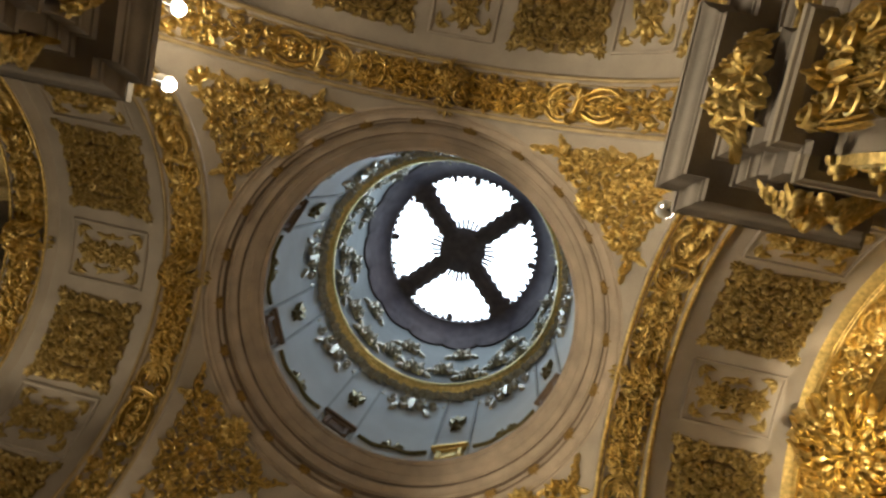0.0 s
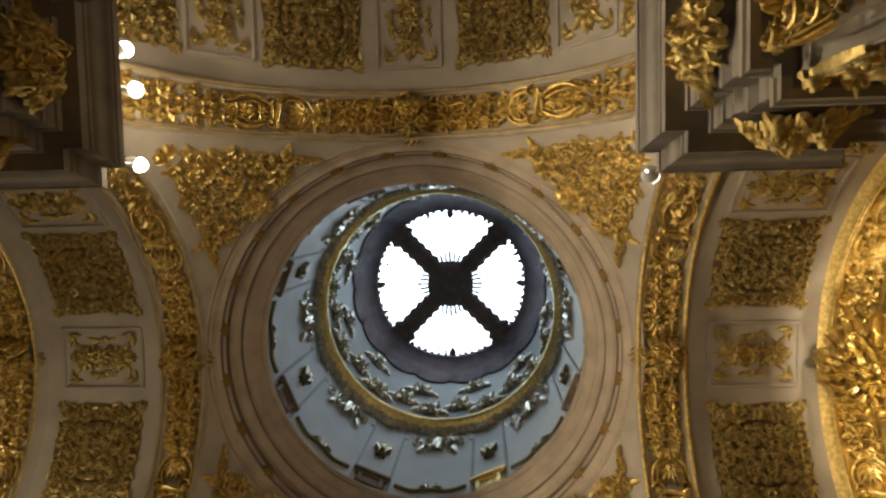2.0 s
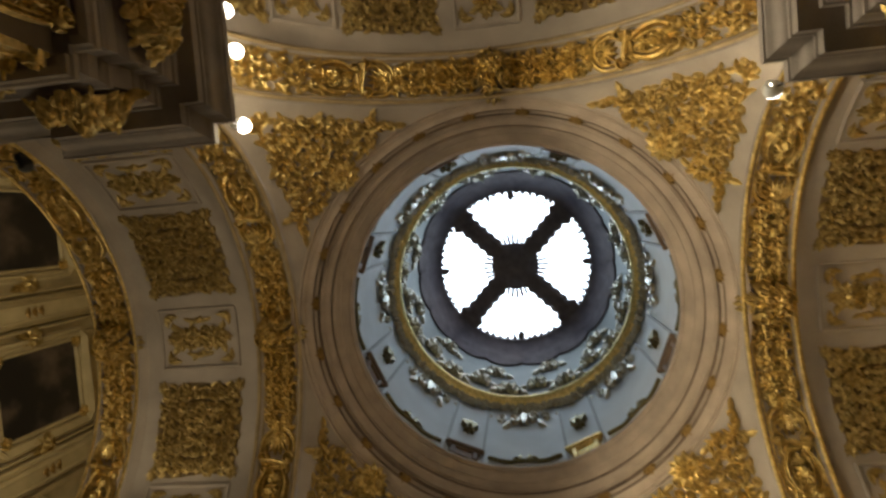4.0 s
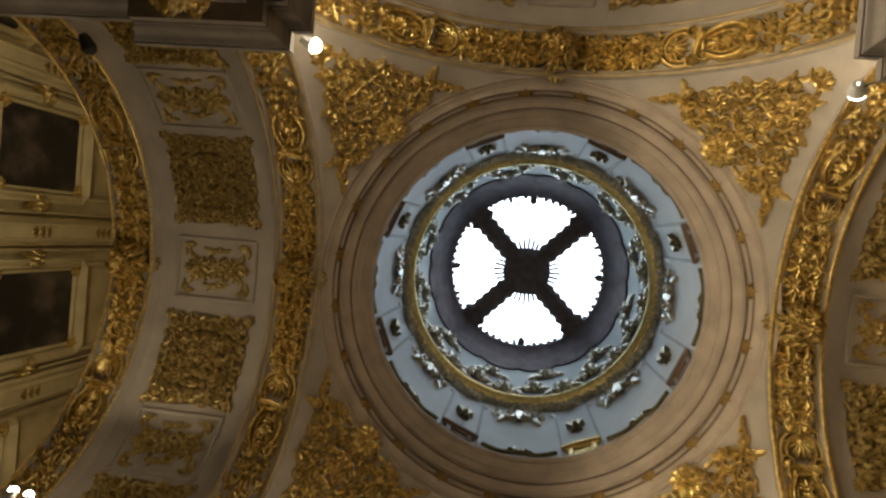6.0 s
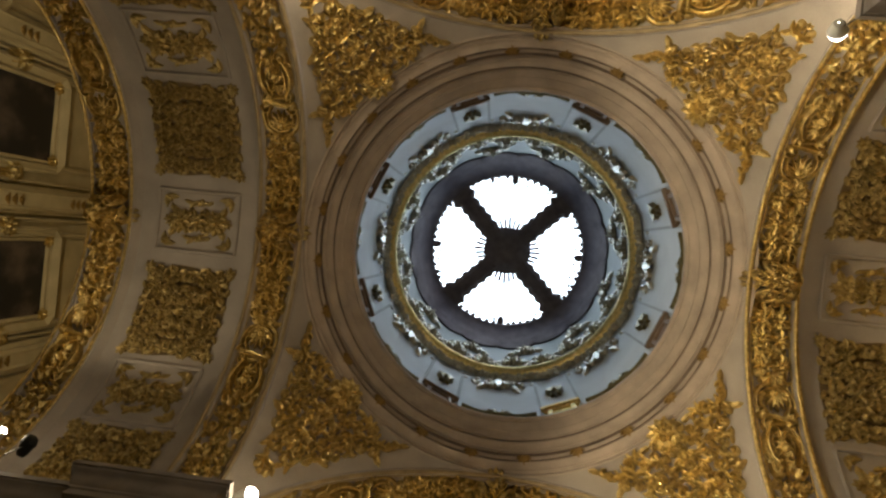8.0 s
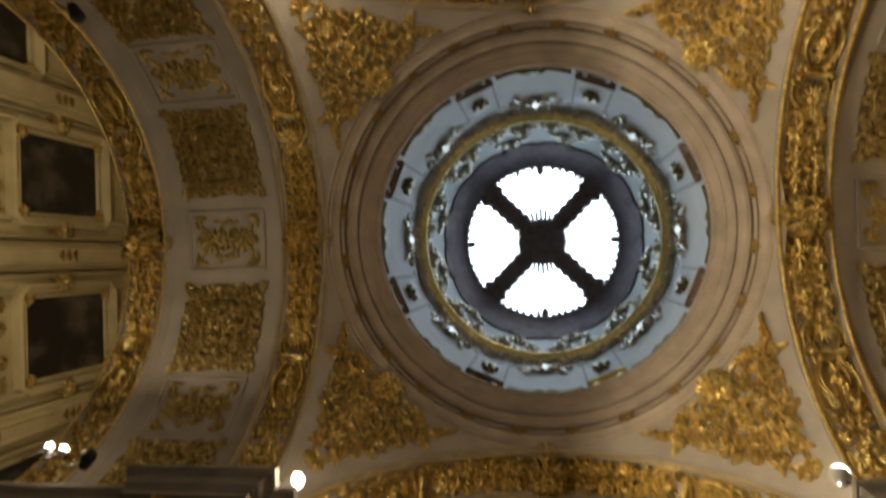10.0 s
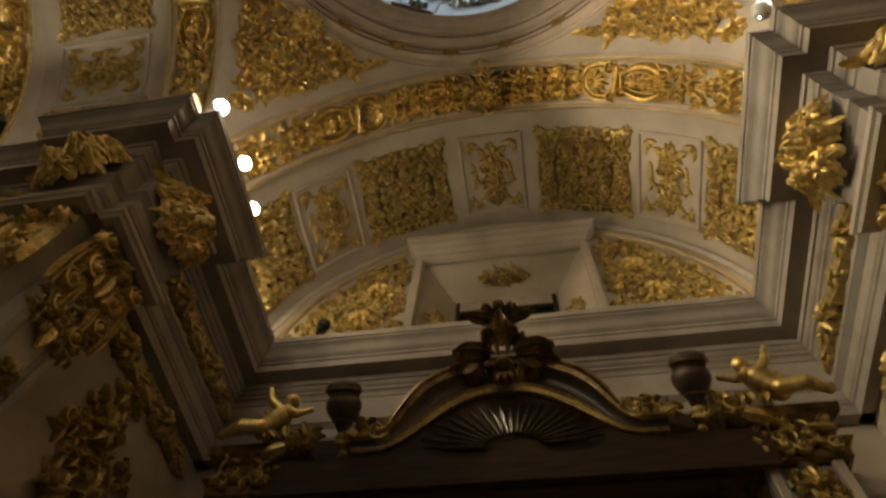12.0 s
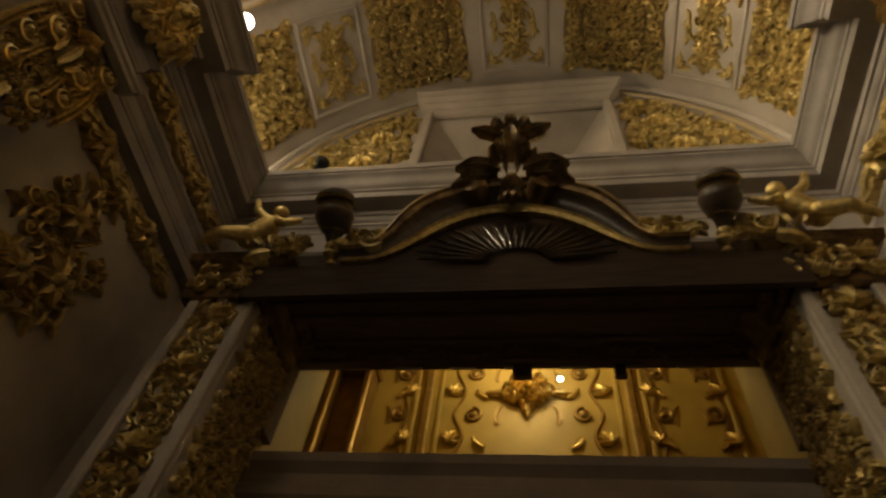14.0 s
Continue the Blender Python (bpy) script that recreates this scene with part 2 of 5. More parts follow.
DOME_RING += [(3.45, 13.18), (3.43, 13.21), (3.36, 13.33), (3.29, 13.43), (3.25, 13.48), (3.245, 13.55), (3.17, 13.56), (3.17, 13.62), (3.36, 13.64), (3.36, 13.3), (3.99, 13.3)]
lathe(bm, DOME_RING, 128)
ring = structure(smooth(part("dome_ring", bm, STONE), 30), "round moulded stone cornice under the drum", "cornice")
# dark bands on the risers: dirt, plus undercut shade put into the colour
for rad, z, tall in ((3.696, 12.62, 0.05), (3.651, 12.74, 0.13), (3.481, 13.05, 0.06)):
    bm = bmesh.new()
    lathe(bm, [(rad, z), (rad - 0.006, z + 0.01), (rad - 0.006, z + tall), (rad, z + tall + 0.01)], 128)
    part("riser_line", bm, GRIME_SHADE, ring, "dark brown riser of the ring moulding, dirt and painted shade")
bm = bmesh.new()
lathe(bm, [(3.36, 13.4), (3.36, 18.3), (3.66, 18.3), (3.66, 13.4)])
structure(smooth(part("drum_wall", bm, DRUM), 30), "pale grey plaster drum under the skylight", "drum")
bm = bmesh.new()
lathe(bm, [(3.36, 17.92), (3.32, 17.95), (3.29, 18.02), (3.23, 18.05), (3.21, 18.10), (3.15, 18.13), (3.11, 18.19), (3.10, 18.26), (3.13, 18.30), (3.7, 18.34)])
structure(smooth(part("drum_cornice", bm, GOLD_BRIGHT), 30), "gilt cornice ring round the drum", "cornice")
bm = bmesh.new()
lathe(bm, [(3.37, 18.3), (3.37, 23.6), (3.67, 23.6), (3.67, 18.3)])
structure(smooth(part("drum_wall_upper", bm, UPPER_DIMMED), 30), "upper drum below the skylight, greyed for its dimmer light", "drum")
# ---- piers, cornices and lower walls ----
PIER = [(7.2, 3.95), (4.44, 3.95), (4.44, 3.67), (3.9, 3.67), (3.9, 3.9), (3.67, 3.9), (3.67, 4.44), (3.95, 4.44), (3.95, 7.2)]
# outward and height: architrave, frieze, bed mouldings, corona, cymatium
PROFILE = [(0, 6.88), (0.15, 6.88), (0.15, 7.02), (0.165, 7.03), (0.17, 7.06), (0.185, 7.08), (0.185, 7.22), (0.2, 7.23), (0.22, 7.27), (0.25, 7.29), (0.25, 7.34), (0.2, 7.38)]
PROFILE += [(0.2, 7.74), (0.215, 7.75), (0.225, 7.80), (0.25, 7.83), (0.265, 7.835), (0.265, 7.87), (0.28, 7.88), (0.30, 7.90), (0.315, 7.94), (0.34, 7.95), (0.34, 8.03)]
PROFILE += [(0.53, 8.06), (0.53, 8.18), (0.55, 8.19), (0.55, 8.23), (0.56, 8.24), (0.58, 8.255), (0.60, 8.285), (0.61, 8.32), (0.625, 8.36), (0.65, 8.395), (0.68, 8.41), (0.69, 8.42), (0.69, 8.45), (0.71, 8.455), (0.71, 8.56), (0, 8.62)]
for k in range(4):
    bm = bmesh.new()
    run(bm, PIER, PROFILE)
    ob = smooth(part("cornice_" + ARMS[k], bm, CORNICE), 32)
    ob.matrix_world = turned(k)
    structure(ob, "grey stone cornice running round the pier", "cornice")
    bm = bmesh.new()
    run(bm, PIER, [(0, 0), (0, 8.6)])
    ob = part("wall_pier_" + ARMS[k], bm, WALL)
    ob.matrix_world = turned(k)
    structure(ob, "shaded pier wall with pilasters", "pier")
bm = bmesh.new()
run(bm, [(4.2, 7.2), (-4.2, 7.2)], PROFILE)
structure(smooth(part("cornice_end", bm, CORNICE), 32), "grey stone cornice along the end wall", "cornice")
bm = bmesh.new()
box(bm, (-17, -13, -0.2), (13, 13, 0))
structure(part("floor", bm, FLOOR), "worn marble church floor", "floor")

# ---- carved relief ----
def motif(draw):
    """Marks a shape as one piece of carving."""

    def piece(self, *a, **k):
        if not self.deep:
            self.cuts.append((len(self.v), len(self.f)))
        self.deep += 1
        draw(self, *a, **k)
        self.deep -= 1

    return piece


class Relief:
    """Carved work laid out flat: u, v across the surface and h out of it."""

    def __init__(self):
        self.v, self.f, self.cuts, self.deep = [], [], [], 0

    def each(self, name, place, mat, parent):
        """Makes the pieces between the cuts as parts of their own."""
        ends = self.cuts[1:] + [(len(self.v), len(self.f))]
        for (v0, f0), (v1, f1) in zip(self.cuts, ends):
            one = Relief()
            one.v, one.f = self.v[v0:v1], [tuple(i - v0 for i in q) for q in self.f[f0:f1]]
            one.made(name, place, mat, parent)

    def sheet(self, rows):
        n, w = len(self.v), len(rows[0])
        for r in rows:
            self.v.extend(r)
        for i in range(len(rows) - 1):
            for j in range(w - 1):
                a = n + i * w + j
                self.f.append((a, a + 1, a + w + 1, a + w))

    @motif
    def leaf(self, u, v, ang, long, wide, high, bend=0.0, base=0.0):
        rows = []
        for k in range(6):
            s = k / 5
            a = ang + bend * s
            cu, cv = u + long * s * math.cos(ang + bend * s * 0.5), v + long * s * math.sin(ang + bend * s * 0.5)
            w = wide * (0.25 + 0.75 * math.sin(math.pi * min(1, s * 0.9 + 0.1)) ** 0.8) * (1 - 0.75 * s ** 4) * (1 + 0.25 * (k % 2))
            hh = base + high * (0.35 + 0.65 * math.sin(math.pi * (0.2 + 0.75 * s)))
            du, dv = -math.sin(a) * w / 2, math.cos(a) * w / 2
            rows.append([(cu + du, cv + dv, base * 0.5), (cu + du * 0.6, cv + dv * 0.6, hh), (cu, cv, hh * 0.8), (cu - du * 0.6, cv - dv * 0.6, hh), (cu - du, cv - dv, base * 0.5)])
        self.sheet(rows)

    @motif
    def scroll(self, u, v, ang, size, hand=1, high=0.05, turns=1.35, base=0.0):
        rows, n = [], 15
        for k in range(n + 1):
            s = k / n
            a = ang + hand * turns * 2 * math.pi * s
            r = size * (1 - 0.78 * s)
            w = size * (0.25 - 0.08 * s)
            ca, sa = math.cos(a), math.sin(a)
            h = high * (0.8 + 0.5 * s)
            rows.append([(u + (r + w) * ca, v + (r + w) * sa, 0), (u + (r + w * 0.6) * ca, v + (r + w * 0.6) * sa, base + h * 0.9), (u + (r - w * 0.2) * ca, v + (r - w * 0.2) * sa, base + h), (u + (r - w) * ca, v + (r - w) * sa, 0)])
        self.sheet(rows if hand > 0 else [r[::-1] for r in rows])
        self.bead(u, v, size * 0.42, high * 1.25)

    @motif
    def bead(self, u, v, r, high, base=0.0, n=8):
        rows = []
        for k in range(n + 1):
            a = 2 * math.pi * k / n
            rows.append([(u + r * c * math.cos(a), v + r * c * math.sin(a), base + high * s) for c, s in ((1, 0), (0.85, 0.6), (0.45, 0.92), (0.02, 1))])
        self.sheet(rows)

    @motif
    def rosette(self, u, v, r, petals=7, high=0.06, base=0.0, turn=0.0):
        for k in range(petals):
            a = turn + 2 * math.pi * k / petals
            self.leaf(u + 0.2 * r * math.cos(a), v + 0.2 * r * math.sin(a), a, r * 0.85, r * 0.6, high, 0.15, base)
        self.bead(u, v, r * 0.32, high * 1.5, base)

    @motif
    def ring(self, u, v, ru, rv, wide, high, n=24, base=0.0):
        rows = []
        for k in range(n + 1):
            a = 2 * math.pi * k / n
            rows.append([(u + (ru + d) * math.cos(a), v + (rv + d) * math.sin(a), base + h) for d, h in ((wide, 0), (wide * 0.6, high), (-wide * 0.4, high * 0.9), (-wide, 0))])
        self.sheet(rows)

    @motif
    def shell(self, u, v, ang, r, high, ribs=9):
        for k in range(ribs):
            a = ang + (k / (ribs - 1) - 0.5) * 3.0
            self.leaf(u, v, a, r, r * 0.3, high, 0)

    @motif
    def band(self, line, wide, high, base=0.0):
        """A rounded strap along points of the surface."""
        rows = []
        for i, (u, v) in enumerate(line):
            a, b = line[max(0, i - 1)], line[min(len(line) - 1, i + 1)]
            d = math.hypot(b[0] - a[0], b[1] - a[1]) or 1.0
            nu, nv = -(b[1] - a[1]) / d, (b[0] - a[0]) / d
            w = wide * (0.55 + 0.45 * math.sin(math.pi * (0.1 + 0.8 * i / (len(line) - 1))))
            rows.append([(u + nu * w * e, v + nv * w * e, base + high * h) for e, h in ((1, 0), (0.9, 0.6), (0.55, 0.95), (0.15, 0.8), (-0.15, 0.8), (-0.55, 0.95), (-0.9, 0.6), (-1, 0))])
        self.sheet(rows)

    @motif
    def spray(self, u, v, ang, size, high, rnd):
        for k in range(5):
            a = ang + (k - 2) * 0.55 + rnd.uniform(-0.1, 0.1)
            self.leaf(u, v, a, size * (1 - 0.12 * abs(k - 2)), size * 0.34, high * rnd.uniform(0.8, 1.2), (k - 2) * 0.25)
        self.bead(u, v, size * 0.16, high * 1.3)

    def mirrored(self, su=1, sv=1):
        n = len(self.v)
        self.v += [(su * u, sv * v, h) for u, v, h in self.v]
        flip = su * sv < 0
        self.f += [tuple(n + i for i in (q[::-1] if flip else q)) for q in self.f]
        return self

    def made(self, name, place, mat, parent=None, label=""):
        me = bpy.data.meshes.new(name)
        me.from_pydata([place(*p) for p in self.v], [], self.f)
        me.polygons.foreach_set("use_smooth", [True] * len(self.f))
        me.set_sharp_from_angle(angle=radians(50))
        me.materials.append(mat)
        ob = new(name, me)
        if parent:
            ob.parent = parent
        if label:
            ob["label"] = label
        return ob


def foliage(rel, inside, bounds, step, high, seed, scrolls=0.3, gaps=0.0):
    """Fill a region with scrolls, leaves and small flowers."""
    rnd = random.Random(seed)
    u0, u1, v0, v1 = bounds
    nu, nv = max(1, round((u1 - u0) / step)), max(1, round((v1 - v0) / step))
    for i in range(nu):
        for j in range(nv):
            u, v = u0 + (i + 0.5 + rnd.uniform(-0.35, 0.35)) * (u1 - u0) / nu, v0 + (j + 0.5 + rnd.uniform(-0.35, 0.35)) * (v1 - v0) / nv
            if not inside(u, v) or rnd.random() < gaps:
                continue
            a, q = rnd.uniform(0, 2 * math.pi), rnd.random()
            if q < scrolls:
                rel.scroll(u, v, a, step * 0.62, rnd.choice((-1, 1)), high * rnd.uniform(0.8, 1.25))
            elif q < 0.93:
                rel.leaf(u, v, a, step * 1.25, step * 0.5, high * rnd.uniform(0.8, 1.5), rnd.uniform(-1.2, 1.2))
                rel.leaf(u, v, a + rnd.uniform(1.6, 2.6), step * 1.0, step * 0.42, high * rnd.uniform(0.7, 1.2), rnd.uniform(-1, 1))
                rel.leaf(u, v, a - rnd.uniform(1.6, 2.6), step * 0.9, step * 0.45, high * rnd.uniform(0.6, 1.1), rnd.uniform(-1, 1))
            else:
                rel.rosette(u, v, step * 0.6, 6, high * 1.2, turn=a)


def flat(u, v, h):
    return (u, v, h)


def on_vault(u, v, h):
    a = u / RV
    return ((RV - h) * math.sin(a), v, (RV - h) * math.cos(a) - RV)


def thing(name, label, category, group="", m=None):
    ob = new(name)
    if m is not None:
        ob.matrix_world = m
    return tagged(ob, label, category, group)


def vault_pose(k, angle, y, r=RV):
    return turned(k) @ Matrix.Translation((0, 0, SPRING)) @ Matrix.Rotation(radians(angle), 4, "Y") @ Matrix.Translation((0, y, r))


# ---- carved panels of the vaults ----
def square_panel(seed):
    top = thing("foliage_relief", "square gilded panel of dense carved foliage on the vault", "relief", "square vault panels")
    U, V = 0.83, 0.80
    r = Relief()
    foliage(r, lambda u, v: u * u + v * v > 0.03, (0.0, U - 0.07, 0.0, V - 0.07), 0.126, 0.085, seed, 0.5)
    r.spray(U * 0.93, V * 0.93, 0.75, 0.16, 0.06, random.Random(seed))
    r.scroll(U * 0.80, V * 0.80, 0.7, 0.11, 1, 0.07)
    r.scroll(U * 0.42, V * 0.44, 2.0, 0.13, -1, 0.07)
    for q in range(5):
        r.leaf(U * (0.08 + 0.18 * q), V - 0.05, 0.4 - 0.8 * (q % 2), 0.16, 0.08, 0.06)
        r.leaf(U - 0.05, V * (0.08 + 0.18 * q), math.pi / 2 + 0.4 - 0.8 * (q % 2), 0.16, 0.08, 0.06)
    r.mirrored(-1, 1).mirrored(1, -1)
    r.made("foliage", on_vault, GOLD_DULL, top)
    r = Relief()
    r.rosette(0, 0, 0.11, 6, 0.06, 0.02)
    foliage(r, lambda u, v: 0.1 < math.hypot(u, v) < 0.3, (-0.3, 0.3, -0.3, 0.3), 0.12, 0.08, seed + 1, 0.4)
    r.made("rosette", on_vault, GOLD_DULL, top)
    # flat sheet behind the leaves; its brown carries the shade between them
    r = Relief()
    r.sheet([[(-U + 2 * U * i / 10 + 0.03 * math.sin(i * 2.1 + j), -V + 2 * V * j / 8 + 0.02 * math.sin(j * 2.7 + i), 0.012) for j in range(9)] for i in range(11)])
    r.made("ground", on_vault, GROUND_SHADE, top, "brown ground, darkened for the shade behind the foliage")
    return top


def medal_panel(seed):
    top = thing("medallion_relief", "cream framed panel with a small gilded flower medallion", "relief", "medallion vault panels")
    rnd = random.Random(seed)
    r = Relief()
    for side in (-1, 1):
        r.rosette(0.0, side * 0.34, 0.23, 9, 0.10)
        r.rosette(0.0, side * 0.34, 0.15, 7, 0.08, 0.06)
        r.bead(0.0, side * 0.34, 0.2, 0.07)
        r.bead(0.0, side * 0.34, 0.08, 0.19)
        r.spray(0, side * 0.50, side * math.pi / 2, 0.17, 0.06, rnd)
    r.each("flower", on_vault, GOLD_DULL, top)
    r = Relief()
    r.rosette(0.0, 0.0, 0.18, 7, 0.09)
    for side in (-1, 1):
        out = 0 if side > 0 else math.pi
        for q in (-1, 1):
            r.scroll(side * 0.15, q * 0.14, 0.4, 0.10, side * q, 0.06)
            r.leaf(side * 0.14, q * 0.42, out + q * side * 0.9, 0.2, 0.12, 0.06, -q * side * 0.8)
        for q in (-2, -1, 0, 1, 2):
            r.leaf(side * 0.33, q * 0.05, math.pi / 2 + q * 0.5 * -1 + (0 if q else 0.2), 0.12, 0.07, 0.05)
            r.leaf(side * 0.33, q * 0.07, math.pi / 2 * (1 if q > 0 else -1) + 0.2 * q, 0.15, 0.07, 0.04)
        r.bead(side * 0.33, 0, 0.05, 0.07)
    r.made("foliage", on_vault, GOLD_DULL, top)
    r = Relief()
    for su in (-1, 1):
        for sv in (-1, 1):
            a = math.atan2(-sv, -su)
            r.leaf(su * 0.44, sv * 0.62, a + 0.75 * su * sv, 0.24, 0.1, 0.05)
            r.leaf(su * 0.44, sv * 0.62, a - 0.75 * su * sv, 0.22, 0.1, 0.05)
            r.leaf(su * 0.44, sv * 0.62, a, 0.15, 0.12, 0.07)
            r.bead(su * 0.42, sv * 0.60, 0.05, 0.09)
    r.each("corner_leaf", on_vault, GOLD_DULL, top)
    r = Relief()
    n = 12
    edge = ((-0.032, 0), (-0.022, 0.04), (0.0, 0.05), (0.022, 0.04), (0.032, 0))
    for su in (-1, 1):
        r.sheet([[(su * (0.56 + e), -0.76 + 1.52 * k / n, h) for e, h in edge] for k in range(n + 1)])
        r.sheet([[(-0.56 + 1.12 * k / n, su * (0.76 + e), h) for e, h in edge] for k in range(n + 1)])
    r.made("frame", on_vault, PLASTER, top)
    return top


first_square, first_medal = square_panel(3), medal_panel(5)
used = [False, False]
for k in range(4):
    for angle in (-24.5, 24.5, -69.0, 69.0):
        m = vault_pose(k, angle, 5.92)
        if used[0]:
            copy_thing(first_square, m)
        else:
            first_square.matrix_world, used[0] = m, True
    for angle in (0.0, -47.0, 47.0):
        m = vault_pose(k, angle, 5.92)
        if used[1]:
            copy_thing(first_medal, m)
        else:
            first_medal.matrix_world, used[1] = m, True


# ---- carved work of the arches ----
def on_arch(u, v, h):
    u, v, h = u * 1.2, v * 1.06, h * 1.25
    a = u / RB
    r = RB + 0.045 - h
    return (r * math.sin(a), v, r * math.cos(a) - RB)


def leaf_bunch(seed):
    top = thing("leaf_bunch", "gilded carved leaf bunch on the arch soffit", "relief", "arch leaf bunches")
    rnd = random.Random(seed)
    r = Relief()
    foliage(r, lambda u, v: abs(u) < 0.24 - 0.2 * abs(v) * (seed % 2), (-0.24, 0.24, -0.27, 0.27), 0.12, 0.07, seed, 0.25, 0.22)
    r.made("foliage", on_arch, GOLD, top)
    r = Relief()
    for s in (-1, 1):
        r.rosette(0.08 * (seed % 3 - 1), s * 0.14, 0.14, 6, 0.10, 0.02, rnd.uniform(0, 1))
        r.spray(-0.13, s * 0.05, rnd.uniform(0, 6), 0.15, 0.10, rnd)
        r.leaf(0.0, s * 0.1, math.pi - s * 0.6, 0.24, 0.1, 0.11, s * 0.9)
        r.leaf(0.1, s * 0.04, s * 0.7, 0.2, 0.09, 0.1, s * 0.8)
        r.leaf(-0.06, s * 0.2, s * 1.9, 0.13, 0.07, 0.07, -s * 0.9)
    r.each("scroll", on_arch, GOLD, top)
    r = Relief()
    r.spray(0.12 - 0.1 * (seed % 2), 0, 3.1 * (seed % 2), 0.19, 0.1, rnd)
    r.made("flower", on_arch, GOLD, top)
    return top


def shell_cartouche():
    top = thing("shell_cartouche", "round gilded cartouche with a shell on the arch", "relief", "arch shell cartouches")
    r = Relief()
    for rad, wide, high in ((0.20, 0.03, 0.09), (0.275, 0.035, 0.07)):
        r.band([(0.02 - rad * math.cos(a), rad * 1.05 * math.sin(a)) for a in [-2.3 + 4.6 * q / 18 for q in range(19)]], wide, high)
    for side in (-1, 1):
        r.scroll(0.19, side * 0.21, 1.57 * side, 0.10, side, 0.12, 1.2)
    r.band([(0.25 + 0.03 * math.cos(q * 0.5), -0.24 + 0.06 * q) for q in range(9)], 0.05, 0.13)
    r.band([(0.31, -0.2 + 0.05 * q) for q in range(9)], 0.03, 0.08)
    r.each("frame", on_arch, GOLD, top)
    r = Relief()
    r.shell(-0.12, 0, 0, 0.25, 0.08, 8)
    r.bead(-0.11, 0, 0.06, 0.12)
    r.each("shell_rib", on_arch, GOLD, top)
    r = Relief()
    for side in (-1, 1):
        r.scroll(-0.30, side * 0.11, -1.57 * side, 0.1, -side, 0.09, 1.1)
        r.leaf(-0.30, side * 0.05, math.pi - side * 0.5, 0.2, 0.11, 0.08, side * 0.5)
    r.each("scroll", on_arch, GOLD, top)
    return top


def strap_cartouche():
    top = thing("strapwork_cartouche", "gilded strapwork cartouche with curling bands", "relief", "arch strapwork cartouches")
    r = Relief()
    for side in (-1, 1):
        r.band([(-0.30 + 0.045 * q, side * (0.11 + 0.13 * math.sin(math.pi * q / 14))) for q in range(15)], 0.045, 0.12)
        r.band([(-0.26 + 0.04 * q, side * (0.06 + 0.09 * math.sin(math.pi * q / 12))) for q in range(13)], 0.025, 0.09)
        r.scroll(0.33, side * 0.13, 3.1, 0.11, -side, 0.12, 1.3)
        r.scroll(-0.30, side * 0.15, 0, 0.09, side, 0.11, 1.2)
    r.each("strap", on_arch, GOLD, top)
    r = Relief()
    r.rosette(0.04, 0, 0.14, 8, 0.12)
    r.spray(-0.1, 0, math.pi, 0.2, 0.08, random.Random(4))
    r.spray(0.2, 0, 0, 0.2, 0.09, random.Random(5))
    r.bead(0.04, 0, 0.07, 0.2)
    r.made("flower", on_arch, GOLD, top)
    return top


def arch_foliage():
    top = thing("arch_foliage", "gilded carved foliage at the foot of the arch", "relief", "arch foot foliage")
    r = Relief()
    foliage(r, lambda u, v: abs(v) < 0.27, (-0.55, 0.55, 0.0, 0.3), 0.125, 0.08, 21, 0.3, 0.15)
    r.mirrored(1, -1)
    r.made("foliage", on_arch, GOLD, top)
    return top


def boss():
    top = thing("keystone_boss", "gilded carved leaf boss at the crown of the arch", "relief", "keystone bosses")
    r = Relief()
    foliage(r, lambda u, v: math.hypot(u / 0.30, v / 0.36) < 1, (-0.3, 0.3, -0.36, 0.36), 0.13, 0.1, 44, 0.35)
    r.made("foliage", dome_arch, GOLD, top)
    for s in (-1, 1):
        r = Relief()
        r.scroll(s * 0.19, 0.2, 0, 0.1, s, 0.1)
        r.scroll(s * 0.2, -0.14, 2, 0.11, -s, 0.1)
        r.each("scroll", dome_arch, GOLD, top)
    r = Relief()
    for q in range(9):
        a = 2 * math.pi * q / 9
        r.leaf(0.04 * math.cos(a), 0.04 + 0.04 * math.sin(a), a, 0.16, 0.09, 0.12, 0.5)
    r.bead(0, 0.04, 0.06, 0.16)
    r.made("flower", dome_arch, GOLD, top)
    r = Relief()
    for q in (-1, 0, 1):
        r.leaf(q * 0.06, -0.33, -math.pi / 2 + q * 0.35, 0.2 - 0.04 * abs(q), 0.08, 0.07, -q * 0.5)
    r.scroll(0.08, -0.36, 0, 0.07, 1, 0.07)
    r.scroll(-0.08, -0.36, 3, 0.07, -1, 0.07)
    r.each("drop_leaf", on_arch, GOLD_DULL, top)
    return top


def dome_arch(u, v, h):
    d = min(1.0, math.hypot(u / 0.34, v / 0.4))
    return on_arch(u, v, h + 0.28 * math.sqrt(1 - d * d))


makers = {"bunch": leaf_bunch(11), "bunch_b": leaf_bunch(22), "bunch_c": leaf_bunch(34), "shell": shell_cartouche(), "strap": strap_cartouche(), "foot": arch_foliage(), "boss": boss()}
placed = set()
BAND = [("boss", 0.0), ("bunch", 8.5), ("bunch_b", 15.0), ("bunch_c", 21.5), ("shell", 30.0), ("strap", 41.0), ("foot", 54.0), ("foot", 70.0)]


def dress_arch(k, y):
    for kind, angle in BAND:
        for side in ((1, -1) if angle else (1,)):
            m = vault_pose(k, side * angle, y, RB)
            if side < 0:
                m = m @ Matrix.Rotation(math.pi, 4, "Z")
            if kind in placed:
                copy_thing(makers[kind], m)
            else:
                makers[kind].matrix_world = m
                placed.add(kind)


for k in range(4):
    dress_arch(k, 4.3)
for k in (1, 3):
    dress_arch(k, 7.55)


